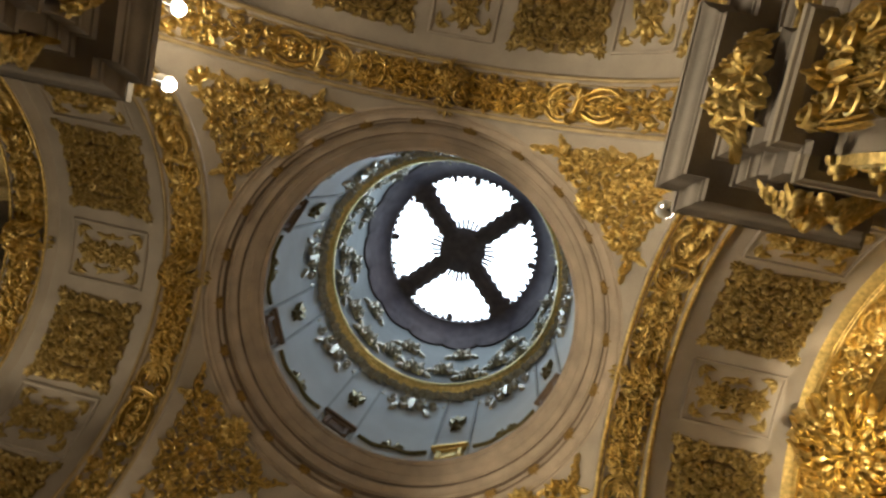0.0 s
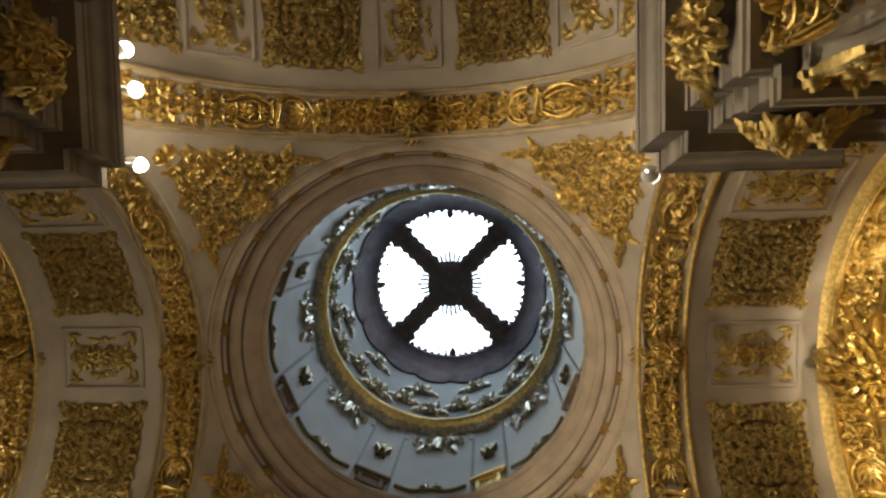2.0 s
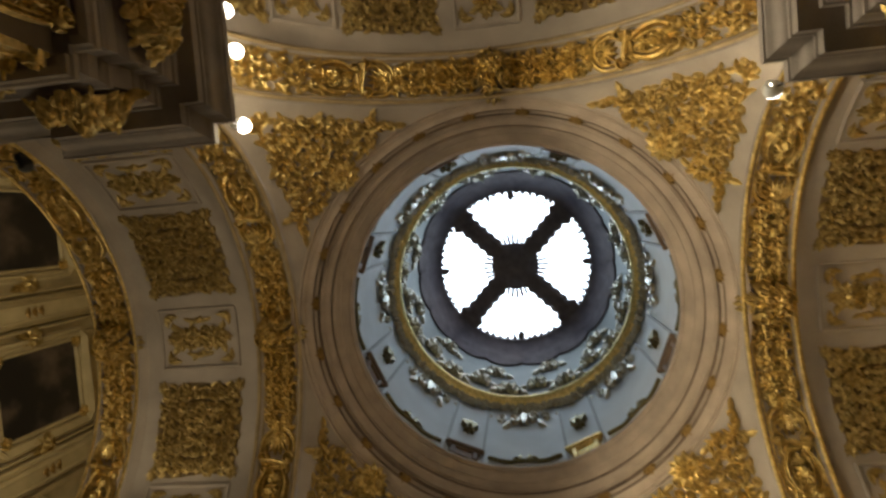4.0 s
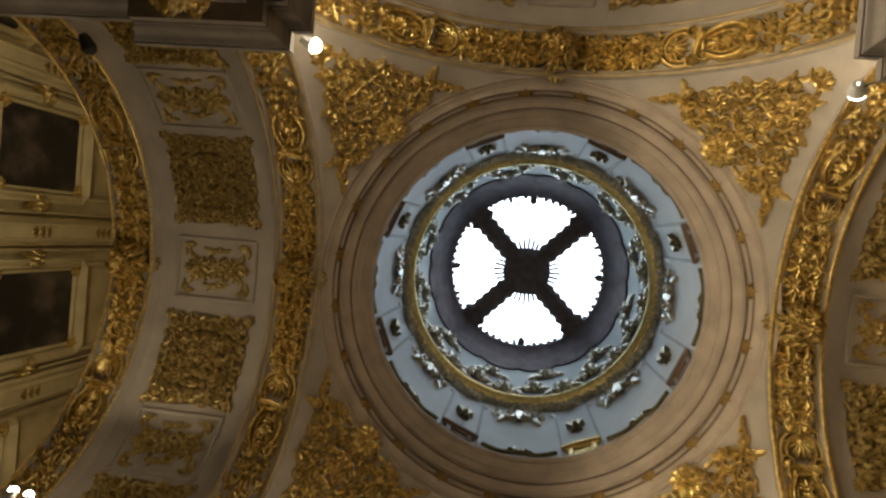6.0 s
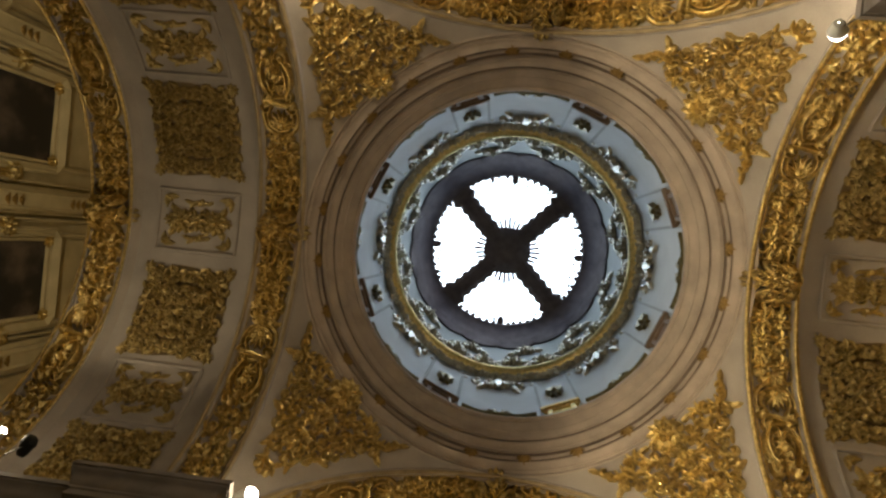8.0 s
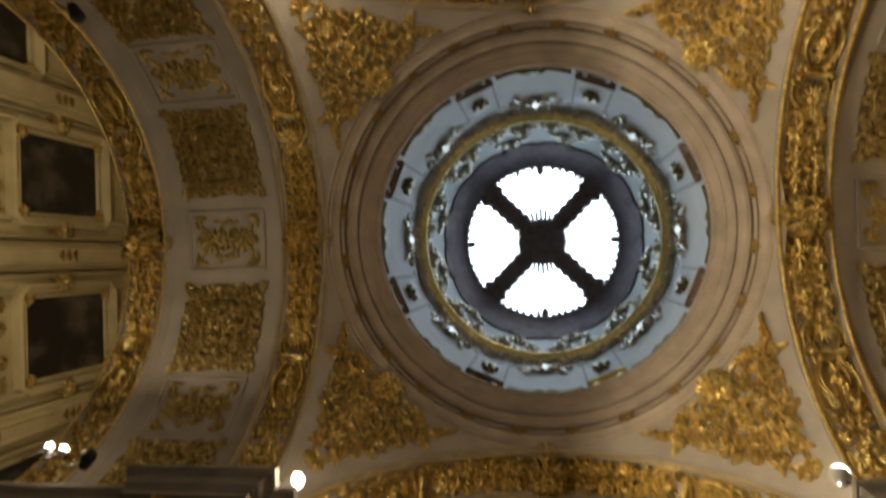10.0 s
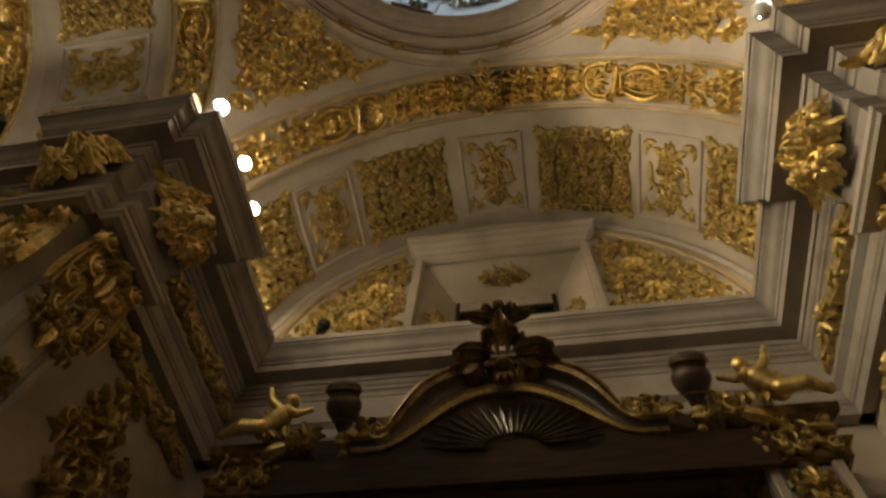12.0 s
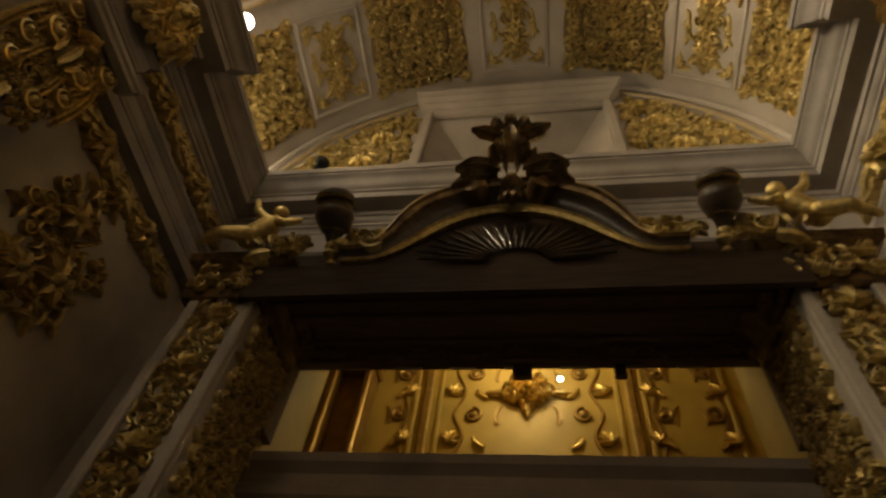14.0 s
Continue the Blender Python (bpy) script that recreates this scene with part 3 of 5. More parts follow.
# ---- pendentive carving ----
def on_pendentive(u, v, h):
    """u round the ring from the diagonal, v down the curve from the ring."""
    th = math.asin(RING / RS) + v / RS
    rho = RS * math.sin(th)
    a = math.pi / 4 + u / rho
    r = RS - h
    return (r * math.sin(th) * math.cos(a), r * math.sin(th) * math.sin(a), r * math.cos(th))


def in_pendentive(u, v):
    x, y, z = on_pendentive(u, v, 0)
    return max(x, y) < 3.66 and math.hypot(x, y) > 3.98


pend = thing("pendentive_relief", "gilded triangular carved foliage relief on the pendentive", "relief", "pendentive reliefs")
r = Relief()
foliage(r, in_pendentive, (0.0, 2.0, 0.08, 2.5), 0.148, 0.10, 8, 0.5, 0.1)
for v in (0.3, 0.6, 0.9, 1.2, 1.5):
    r.spray(0.07, v, 1.57, 0.2, 0.09, random.Random(int(v * 10)))
r.mirrored(-1, 1)
r.made("foliage", on_pendentive, GOLD, pend)
r = Relief()
r.rosette(0, 0.12, 0.3, 11, 0.13)
r.rosette(0, 0.12, 0.19, 8, 0.12, 0.07)
r.made("flower", on_pendentive, GOLD, pend)
r = Relief()
for s in (-1, 1):
    for q in range(7):
        u = s * (0.36 + 0.13 * q)
        r.leaf(u, 0.13 + 0.012 * q * q, (0 if s > 0 else math.pi) + s * 0.22 * q / 2, 0.22, 0.1, 0.06)
r.made("border_leaves", on_pendentive, GOLD, pend)
pend.matrix_world = Matrix.Translation((0, 0, SPRING))
for k in (1, 2, 3):
    copy_thing(pend, Matrix.Translation((0, 0, SPRING)) @ turned(k))

# ---- edge mouldings of the arches ----
for k, arm in enumerate(ARMS):
    host = bpy.data.objects["arch_" + arm]
    for y, w in ((3.905, 0.036), (3.985, 0.016), (4.61, 0.016), (4.70, 0.036)):
        bm = bmesh.new()
        arch(bm, [(y + w * math.cos(a), RB - 0.045 + (0.04 if w < 0.02 else 0) + w * 0.8 * math.sin(a)) for a in [2 * math.pi * q / 8 for q in range(8)]], 72, SPRING, closed=True)
        # gold material on the east arch only, tan on the other three
        smooth(part("edge_moulding", bm, GOLD if arm == "east" else TAN_TRIM, host, "gilt bead moulding" if arm == "east" else "tan bead moulding"), 60)

# ---- ring, drum and skylight ----
tuft = thing("ring_tuft", "small dull gilded leaf tuft on the ring cornice", "relief", "ring tufts")
r = Relief()
for q in (-0.7, 0, 0.7):
    r.leaf(0, -0.04, -math.pi / 2 + q, 0.16, 0.09, 0.05)
for q in (-1, 1):
    r.leaf(q * 0.03, -0.02, -math.pi / 2 + q * 1.3, 0.12, 0.06, 0.05, -q * 0.5)
r.bead(0, -0.03, 0.03, 0.06)
r.made("leaves", flat, BROWN_GILT, tuft)


def ring_pose(angle, radius, z, tilt=90):
    """Stands on a round wall, u along it, v up and h to the middle."""
    a = radians(angle)
    return Matrix.Translation((radius * math.cos(a), radius * math.sin(a), z)) @ Matrix.Rotation(a - math.pi / 2, 4, "Z") @ Matrix.Rotation(radians(tilt), 4, "X")


for q in range(24):
    m = ring_pose(q * 15 + 7.5, 3.63, 12.73, 125)
    if q:
        copy_thing(tuft, m)
    else:
        tuft.matrix_world = m

drum = bpy.data.objects["drum_wall"]
for q in range(8):
    a = 22.5 + 45 * q
    for s in (-1, 1):
        bm = bmesh.new()
        box(bm, (-0.03, 13.5, -0.02), (0.03, 17.95, 0.035))
        ob = part("pilaster_edge", bm, DRUM_EDGE, drum)
        ob.matrix_world = Matrix.Translation((0, 0, 0)) @ ring_pose(a + s * 7.0, 3.36, 0)
flower = thing("drum_flower", "small gilded lily ornament on the drum wall", "relief", "drum flowers")
r = Relief()
for q in (-0.9, 0, 0.9):
    r.leaf(0, 0, math.pi / 2 + q, 0.26, 0.14, 0.06, -q * 0.6)
    r.leaf(0, 0.04, -math.pi / 2 + q * 0.7, 0.16, 0.08, 0.05)
r.bead(0, 0.02, 0.06, 0.09)
r.made("leaves", lambda u, v, h: (u * 1.3, v * 2.4, h * 2.0), BRASS, flower)


def drum_bracket(mat, label):
    top = thing("drum_bracket", label, "bracket", "drum brackets")
    bm = bmesh.new()
    box(bm, (-0.36, -0.06, -0.04), (0.36, 0.03, 0.07), bevel=0.015)
    box(bm, (-0.42, 0.03, -0.04), (0.42, 0.12, 0.13), bevel=0.02)
    part("shelf", bm, mat, top)
    bm = bmesh.new()
    box(bm, (-0.32, -0.34, -0.04), (0.32, -0.06, 0.03), bevel=0.01)
    part("panel", bm, mat, top)
    for side in (-1, 1):
        bm = bmesh.new()
        box(bm, (side * 0.24 - 0.06, -0.42, -0.04), (side * 0.24 + 0.06, -0.06, 0.08), bevel=0.025)
        part("corbel", bm, mat, top)
    return top


bracket = drum_bracket(BROWN, "brown stone bracket shelf at the foot of the drum")
# same bracket in gold, colouring in the lamplight that falls on it
lamplit_bracket = drum_bracket(GOLD, "bracket shelf at the foot of the drum, gold colour for lamplight")
crest = thing("cornice_crest", "gilded scroll crest under the drum cornice", "relief", "drum cornice crests")
r = Relief()
rnd = random.Random(31)
for s in (-1, 1):
    r.scroll(s * 0.2, 0.1, 0, 0.12, s, 0.08)
    r.scroll(s * 0.48, 0.12, 3, 0.1, -s, 0.07)
    r.leaf(s * 0.68, 0.16, (0 if s > 0 else math.pi), 0.25, 0.1, 0.07)
    r.leaf(s * 0.3, 0.0, -math.pi / 2 + s * 0.9, 0.2, 0.1, 0.06)
r.leaf(0, -0.05, math.pi / 2, 0.3, 0.2, 0.09)
r.each("scroll", lambda u, v, h: (u * 1.15, v * 2.8 - 0.2, h * 1.6), SILVER, crest)
upper = thing("dome_spray", "pale gilded leaf spray on the upper drum", "relief", "upper drum sprays")
r = Relief()
for s in (-1, 1):
    r.scroll(s * 0.26, 0, 1.5, 0.17, s, 0.07)
    r.leaf(s * 0.1, 0.1, math.pi / 2 - s * 0.7, 0.35, 0.14, 0.07, s * 0.5)
    r.leaf(s * 0.4, -0.05, -0.3 if s > 0 else math.pi + 0.3, 0.3, 0.12, 0.06)
r.rosette(0, 0, 0.16, 7, 0.1)
r.each("leaf", lambda u, v, h: (u * 0.85, v * 2.0, h * 2.0), SILVER, upper)
r = Relief()
foliage(r, lambda u, v: v > 0.95 + 0.25 * abs(math.sin(u * 2.4)) ** 2, (-1.30, 1.30, 0.75, 1.5), 0.14, 0.10, 33, 0.5)
r.made("foliage", lambda u, v, h: ((3.34 - h) * math.sin(u / 3.34), v - 0.42, 3.34 - (3.34 - h) * math.cos(u / 3.34)), SILVER, crest)
for q in range(8):
    a = 22.5 + 45 * q
    for ob, m in ((flower, ring_pose(a, 3.355, 15.7)), (lamplit_bracket if q == 1 else bracket, ring_pose(a, 3.33, 14.34)), (crest, ring_pose(a + 22.5, 3.33, 16.85))):
        if q and ob is not lamplit_bracket:
            copy_thing(ob, m)
        else:
            ob.matrix_world = m
for q in range(24):
    m = ring_pose(7.5 + 15 * q, 3.35, 19.6 + 0.45 * (q % 2))
    if q:
        copy_thing(upper, m)
    else:
        upper.matrix_world = m
    if q % 2:
        copy_thing(upper, ring_pose(15 * q, 3.35, 21.3 + 0.4 * (q % 4 == 1)))
swag = thing("drum_swag", "dark curved moulding swag at the foot of the drum", "moulding", "drum swags")
bm = bmesh.new()
rows = []
for i in range(29):
    a = radians(-13.5 + 27 * i / 28)
    z = 14.22 + 0.10 * math.cos(a * 13.3) ** 2
    rows.append([((3.35 - d) * math.sin(a), z + e, 3.36 - (3.35 - d) * math.cos(a)) for d, e in ((0.0, -0.05), (0.05, -0.05), (0.07, 0.0), (0.05, 0.05), (0.0, 0.05))])
grid(bm, rows)
part("moulding", bm, BRASS, swag)
r = Relief()
for s in (-1, 1):
    r.scroll(s * 0.16, 14.4, 0, 0.11, s, 0.07)
    r.leaf(s * 0.05, 14.35, math.pi / 2 - s * 0.5, 0.34, 0.12, 0.07, s * 0.8)
    r.scroll(s * 0.62, 14.3, 2, 0.08, -s, 0.06)
r.each("scroll", flat, BRASS, swag)
for q in range(8):
    m = ring_pose(45 * q, 3.36, 0)
    if q:
        copy_thing(swag, m)
    else:
        swag.matrix_world = m
# scalloped dark ring and the cross of the skylight
bm = bmesh.new()
rows = []
for q in range(192):
    a = 2 * math.pi * q / 192
    w = 0.34 * abs(math.sin(a * 8)) ** 0.7
    rows.append([(rr * math.cos(a), rr * math.sin(a), z) for rr, z in ((3.36, 22.95 - w), (3.31, 22.90 - w), (3.25, 22.95 - w * 0.8), (3.1, 23.35), (2.9, 23.62), (2.74, 23.78), (2.68, 23.8), (2.68, 24.1), (3.6, 24.2))])
grid(bm, rows, loop_u=True)
structure(smooth(part("skylight_ring", bm, RIM), 40), "brown scalloped ring round the skylight", "ring")
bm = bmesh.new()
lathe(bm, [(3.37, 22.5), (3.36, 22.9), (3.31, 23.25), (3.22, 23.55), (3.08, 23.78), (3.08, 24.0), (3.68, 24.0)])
structure(smooth(part("drum_cove", bm, UPPER_DIMMED), 40), "cove closing the upper drum, greyed for its dimmer light", "drum")
cross = thing("skylight_cross", "dark carved cross with a rayed hub across the skylight", "cross")
for q in range(4):
    bm = bmesh.new()
    n = 13
    for s in (-1, 1):
        rows = []
        for i in range(n + 1):
            d = 0.5 + (2.75 - 0.5) * i / n
            w = 0.31 + 0.08 * (i % 2) + (0.10 if i > n - 3 else 0)
            rows.append([(d, s * w, -0.06), (d, s * w * 0.5, -0.14), (d, 0, -0.1)])
        grid(bm, rows, flip=s < 0)
        rows = [[p[0], (p[0][0], p[0][1], 0.12), (p[0][0], 0, 0.12)] for p in rows]
        grid(bm, rows, flip=s > 0)
    ob = part("arm", bm, BRONZE, cross)
    ob.matrix_world = Matrix.Translation((0, 0, 23.95)) @ Matrix.Rotation(math.pi / 4 + q * math.pi / 2, 4, "Z")
bm = bmesh.new()
lathe(bm, [(0.01, -0.3), (0.25, -0.28), (0.5, -0.2), (0.72, -0.12), (0.84, -0.02), (0.84, 0.12), (0.01, 0.12)], 32)
ob = smooth(part("hub", bm, BRONZE, cross), 40)
ob.matrix_world = Matrix.Translation((0, 0, 23.95))
for q in range(4):
    for i in range(7):
        bm = bmesh.new()
        long = 1.22 - 0.05 * abs(i - 3)
        box(bm, (0.7, -0.05, -0.03), (long, 0.05, 0.03), bevel=0.025)
        ob = part("ray", bm, BRONZE, cross)
        ob.matrix_world = Matrix.Translation((0, 0, 23.95)) @ Matrix.Rotation(q * math.pi / 2 + (i - 3) * 0.165, 4, "Z")
fringe = thing("skylight_fringe", "dark leaf fringe round the rim of the skylight", "relief")
r = Relief()
rnd = random.Random(6)
for q in range(64):
    u = 2 * math.pi * q / 64 + rnd.uniform(-0.02, 0.02)
    big = 0.36 if q % 16 == 0 else rnd.uniform(0.08, 0.18)
    r.leaf(u * 2.68, 0, math.pi / 2, big, 0.16 + 0.1 * (q % 16 == 0), 0.02, rnd.uniform(-0.6, 0.6))
for q in range(60):
    if q % 15:
        u = 2 * math.pi * q / 60 * 2.68
        r.leaf(u - 0.12, 0.21 + 0.04 * (q % 2), 0.25 if q % 2 else -0.25, 0.27, 0.07, 0.02)
r.made("leaves", lambda u, v, h: ((2.70 - v) * math.cos(u / 2.68), (2.70 - v) * math.sin(u / 2.68), 23.95 - h), BRONZE, fringe)
bm = bmesh.new()
lathe(bm, [(3.9, 27.0), (0.02, 27.2)], 48)
structure(part("backdrop", bm, SKY), "bright white overcast sky above the skylight", "sky")

# ---- end of the north arm: lunette with a splayed window ----
LY = 7.0
bm = bmesh.new()
box(bm, (-4.3, LY, 8.4), (-1.38, LY + 0.3, 12.9))
box(bm, (1.38, LY, 8.4), (4.3, LY + 0.3, 12.9))
box(bm, (-1.38, LY, 11.25), (1.38, LY + 0.3, 12.9))
structure(part("wall_lunette", bm, PLASTER), "cream lunette wall above the end cornice")
bm = bmesh.new()
outer = [(-1.38, LY + 0.01, 8.5), (-1.38, LY + 0.01, 11.25), (1.38, LY + 0.01, 11.25), (1.38, LY + 0.01, 8.5)]
inner = [(-0.85, LY + 0.55, 8.5), (-0.85, LY + 0.55, 10.62), (0.85, LY + 0.55, 10.62), (0.85, LY + 0.55, 8.5)]
grid(bm, [outer, inner])
structure(part("window_reveal", bm, PLASTER), "cream splayed window recess", "recess")
window = thing("window_1", "dark leaded window at the back of a splayed recess", "window")
window["kind"] = "structure"
bm = bmesh.new()
for x in (-0.85, 0.79):
    box(bm, (x, LY + 0.49, 8.5), (x + 0.06, LY + 0.55, 10.62), bevel=0.01)
box(bm, (-0.79, LY + 0.50, 10.28), (0.79, LY + 0.55, 10.36), bevel=0.01)
part("window_frame", bm, WOOD, window)
for z in (9.2, 9.75):
    bm = bmesh.new()
    box(bm, (-0.79, LY + 0.50, z), (0.79, LY + 0.54, z + 0.06), bevel=0.008)
    part("glazing_bar", bm, STONE, window)
for x in (-0.3, 0.26):
    bm = bmesh.new()
    box(bm, (x, LY + 0.505, 8.5), (x + 0.04, LY + 0.535, 10.28), bevel=0.006)
    part("glazing_bar", bm, STONE, window)
bm = bmesh.new()
box(bm, (-0.85, LY + 0.56, 8.5), (0.85, LY + 0.62, 10.4))
part("pane", bm, PANE, window)
bm = bmesh.new()
box(bm, (-0.85, LY + 0.50, 10.36), (0.85, LY + 0.62, 10.62), bevel=0.02)
part("lintel", bm, PLASTER, window)
hood = thing("window_hood", "cream moulded hood over the recessed window", "moulding")
bm = bmesh.new()
prof = [(0.0, 11.2), (0.06, 11.2), (0.06, 11.27), (0.11, 11.29), (0.12, 11.38), (0.18, 11.42), (0.20, 11.50), (0.26, 11.54), (0.28, 11.62), (0.32, 11.68), (0.32, 11.76), (0.0, 11.8)]
run(bm, [(1.38, LY + 0.25), (1.38, LY), (-1.38, LY), (-1.38, LY + 0.25)], prof)
part("cornice", bm, PLASTER, hood)
for s in (-1, 1):
    bm = bmesh.new()
    box(bm, (s * 1.45 - 0.07, LY - 0.14, 8.6), (s * 1.45 + 0.07, LY + 0.0, 11.22), bevel=0.02)
    part("side_moulding", bm, PLASTER, hood)


def on_north(u, v, h):
    return (u, LY - h, v)


orn = thing("window_ornament", "small gilded leaf ornament in the window recess", "relief", "window ornaments")
r = Relief()
foliage(r, lambda u, v: math.hypot(u / 0.40, v / 0.13) < 1, (-0.4, 0.4, -0.13, 0.13), 0.085, 0.04, 9, 0.4)
for side in (-1, 1):
    r.scroll(0.17 * side, 0, 0, 0.08, side, 0.06)
    r.leaf(0.3 * side, 0, (0 if side > 0 else math.pi), 0.16, 0.08, 0.05)
r.rosette(0, 0, 0.12, 7, 0.07)
r.made("leaves", lambda u, v, h: (u, v * 1.5, h * 1.4), GOLD_DULL, orn)
orn.matrix_world = look((0, LY + 0.25, 10.93), (0, LY - 0.3, 9.6)) @ Matrix.Rotation(math.pi, 4, "Y")
for s in (-1, 1):
    copy_thing(orn, look((s * 1.1, LY + 0.28, 9.6), (0, LY - 1.2, 9.6)) @ Matrix.Rotation(math.pi, 4, "Y") @ Matrix.Rotation(math.pi / 2, 4, "Z"))
copy_thing(orn, pose(0, LY - 0.02, 12.05, 90, 0, 0))
lun = thing("lunette_relief", "gilded carved foliage filling the lunette beside the window", "relief", "lunette reliefs")
r = Relief()
foliage(r, lambda u, v: math.hypot(u, v - SPRING) < 3.42 and u > 1.66, (1.6, 3.5, 8.62, 11.6), 0.135, 0.08, 14, 0.45, 0.1)
r.made("foliage", on_north, GOLD_DULL, lun)
mid = Relief()
for u, v in ((2.3, 9.6), (2.6, 8.95), (2.1, 10.4)):
    mid.rosette(u, v, 0.2, 8, 0.14)
mid.each("flower", on_north, GOLD, lun)
lun2 = thing("lunette_relief", "gilded carved foliage filling the lunette beside the window", "relief", "lunette reliefs")
r.v = [(-u, v, h) for u, v, h in r.v]
r.f = [q[::-1] for q in r.f]
r.made("foliage", on_north, GOLD_DULL, lun2)
mid.v = [(-u, v, h) for u, v, h in mid.v]
mid.f = [q[::-1] for q in mid.f]
mid.each("flower", on_north, GOLD, lun2)
for rad, w in ((3.62, 0.05), (3.86, 0.06)):
    bm = bmesh.new()
    arch(bm, [(LY - 0.02 - 0.05 * math.sin(a), rad + w * math.cos(a)) for a in [math.pi * q / 6 for q in range(7)]], 64, SPRING)
    structure(smooth(part("trim_lunette", bm, TAN_TRIM if w < 0.055 else PLASTER), 50), "round moulding along the edge of the lunette", "moulding")

# ---- north wall below the cornice and the room behind it ----
bm = bmesh.new()
box(bm, (-4.3, 7.2, 0), (-2.57, 7.5, 8.4))
box(bm, (2.57, 7.2, 0), (4.3, 7.5, 8.4))
box(bm, (-2.57, 7.2, 6.45), (2.57, 7.5, 8.4))
structure(part("wall_north", bm, WALL), "grey plaster end wall with a wide opening")
bm = bmesh.new()
box(bm, (-2.85, 7.5, 0), (-2.58, 8.85, 7.6))
box(bm, (2.58, 7.5, 0), (2.85, 8.85, 7.6))
structure(part("wall_passage", bm, YELLOW), "cream side walls of the lit passage")
bm = bmesh.new()
box(bm, (-5.2, 11.0, 0), (5.2, 11.3, 12.0))
box(bm, (-5.2, 8.85, 0), (-4.9, 11.0, 12.0))
box(bm, (4.9, 8.85, 0), (5.2, 11.0, 12.0))
box(bm, (-5.2, 8.55, 7.6), (5.2, 8.85, 12.0))
box(bm, (-5.2, 8.55, 0), (-2.85, 8.85, 7.6))
box(bm, (2.85, 8.55, 0), (5.2, 8.85, 7.6))
structure(part("wall_choir_room", bm, YELLOW), "warm cream walls of the lit room beyond")
bm = bmesh.new()
box(bm, (-5.2, 8.55, 12.0), (5.2, 11.3, 12.2))
structure(part("ceiling_choir_room", bm, YELLOW), "cream ceiling of the lit room", "ceiling")


def choir_panel(x0, x1):
    top = thing("wall_panel", "cream wall panel with a gilt frame and scrolls", "panel", "choir room panels")
    bm = bmesh.new()
    for a, b, c, d in ((x0, x0 + 0.07, 6.2, 9.9), (x1 - 0.07, x1, 6.2, 9.9), (x0 + 0.07, x1 - 0.07, 6.2, 6.27), (x0 + 0.07, x1 - 0.07, 9.83, 9.9)):
        box(bm, (a, 10.95, c), (b, 11.0, d), bevel=0.012)
    part("frame", bm, YELLOW, top)
    r = Relief()
    w, c = x1 - x0, (x0 + x1) / 2
    for z in (7.3, 8.3, 9.2):
        for s in (-1, 1):
            r.scroll(c + s * w * 0.3, z, 1.57, 0.16, s, 0.04)
            r.leaf(c + s * w * 0.16, z - 0.2, math.pi / 2 - s * 0.5, 0.4, 0.06, 0.03, s * 1.4)
    r.each("scroll", lambda u, v, h: (u, 10.99 - h, v), BROWN_GILT, top)
    r = Relief()
    for z in (7.75, 8.75):
        for side in (-1, 1):
            r.spray(c + side * w * 0.42, z, math.pi / 2 + side * 0.5, 0.24, 0.09, random.Random(int(z * 8)))
            r.leaf(c + side * w * 0.22, z - 0.1, math.pi / 2 - side * 1.2, 0.3, 0.09, 0.07, side * 0.9)
    r.each("gilt_leaf", lambda u, v, h: (u, 10.99 - h, v), GOLD, top)
    for s in (-1, 1):
        bm = bmesh.new()
        line = [(c + s * (w * 0.40 - 0.16 * math.sin(q * 0.36) ** 2 * (w > 2 or 0.6)), 6.4 + 0.11 * q) for q in range(31)]
        grid(bm, [[(x - 0.03, 10.99, z), (x - 0.015, 10.96, z), (x + 0.015, 10.96, z), (x + 0.03, 10.99, z)] for x, z in line])
        smooth(part("wavy_moulding", bm, BROWN_GILT, top), 50)


for x0, x1 in ((-1.5, 1.5), (-3.2, -1.85), (1.85, 3.2)):
    choir_panel(x0, x1)
for x in (-1.68, 1.68, -3.5, 3.5):
    strip = thing("wall_pilaster", "gilded flat pilaster strip on the lit wall", "pilaster", "choir room pilasters")
    bm = bmesh.new()
    box(bm, (x - 0.07, 10.9, 5.5), (x + 0.07, 11.0, 10.4), bevel=0.02)
    part("shaft", bm, BROWN_GILT, strip)
ledge = thing("gilt_ledge", "polished gilt ledge along the lit room wall", "ledge")
bm = bmesh.new()
run(bm, [(1.6, 11.0), (-1.6, 11.0)], [(0.0, 7.02), (0.10, 7.04), (0.13, 7.10), (0.2, 7.13), (0.2, 7.19), (0.0, 7.22)])
smooth(part("moulding", bm, GOLD, ledge), 35)
sconce = thing("gilded_sconce", "large gilded carved sconce with one lit bulb", "sconce")
r = Relief()
for q in range(12):
    a = q * math.pi / 6
    r.leaf(0.1 * math.cos(a), 8.6 + 0.1 * math.sin(a), a, 0.3 + 0.12 * (q % 2), 0.17, 0.14, 0.8)
for s in (-1, 1):
    r.scroll(s * 0.5, 8.6, 0, 0.2, s, 0.14)
    r.scroll(s * 0.3, 9.0, 0, 0.16, -s, 0.12)
    r.leaf(s * 0.6, 8.55, 0 if s > 0 else math.pi, 0.5, 0.12, 0.1)
r.rosette(0, 8.55, 0.2, 9, 0.16, 0.1)
foliage(r, lambda u, v: math.hypot(u / 0.6, (v - 8.62) / 0.42) < 1, (-0.6, 0.6, 8.2, 9.04), 0.15, 0.14, 66, 0.4)
r.leaf(0, 8.3, -math.pi / 2, 0.4, 0.2, 0.12)
r.each("carved_leaf", lambda u, v, h: (u * 0.66, 10.97 - h, 8.75 + (v - 8.6) * 0.75), GOLD, sconce)
bm = bmesh.new()
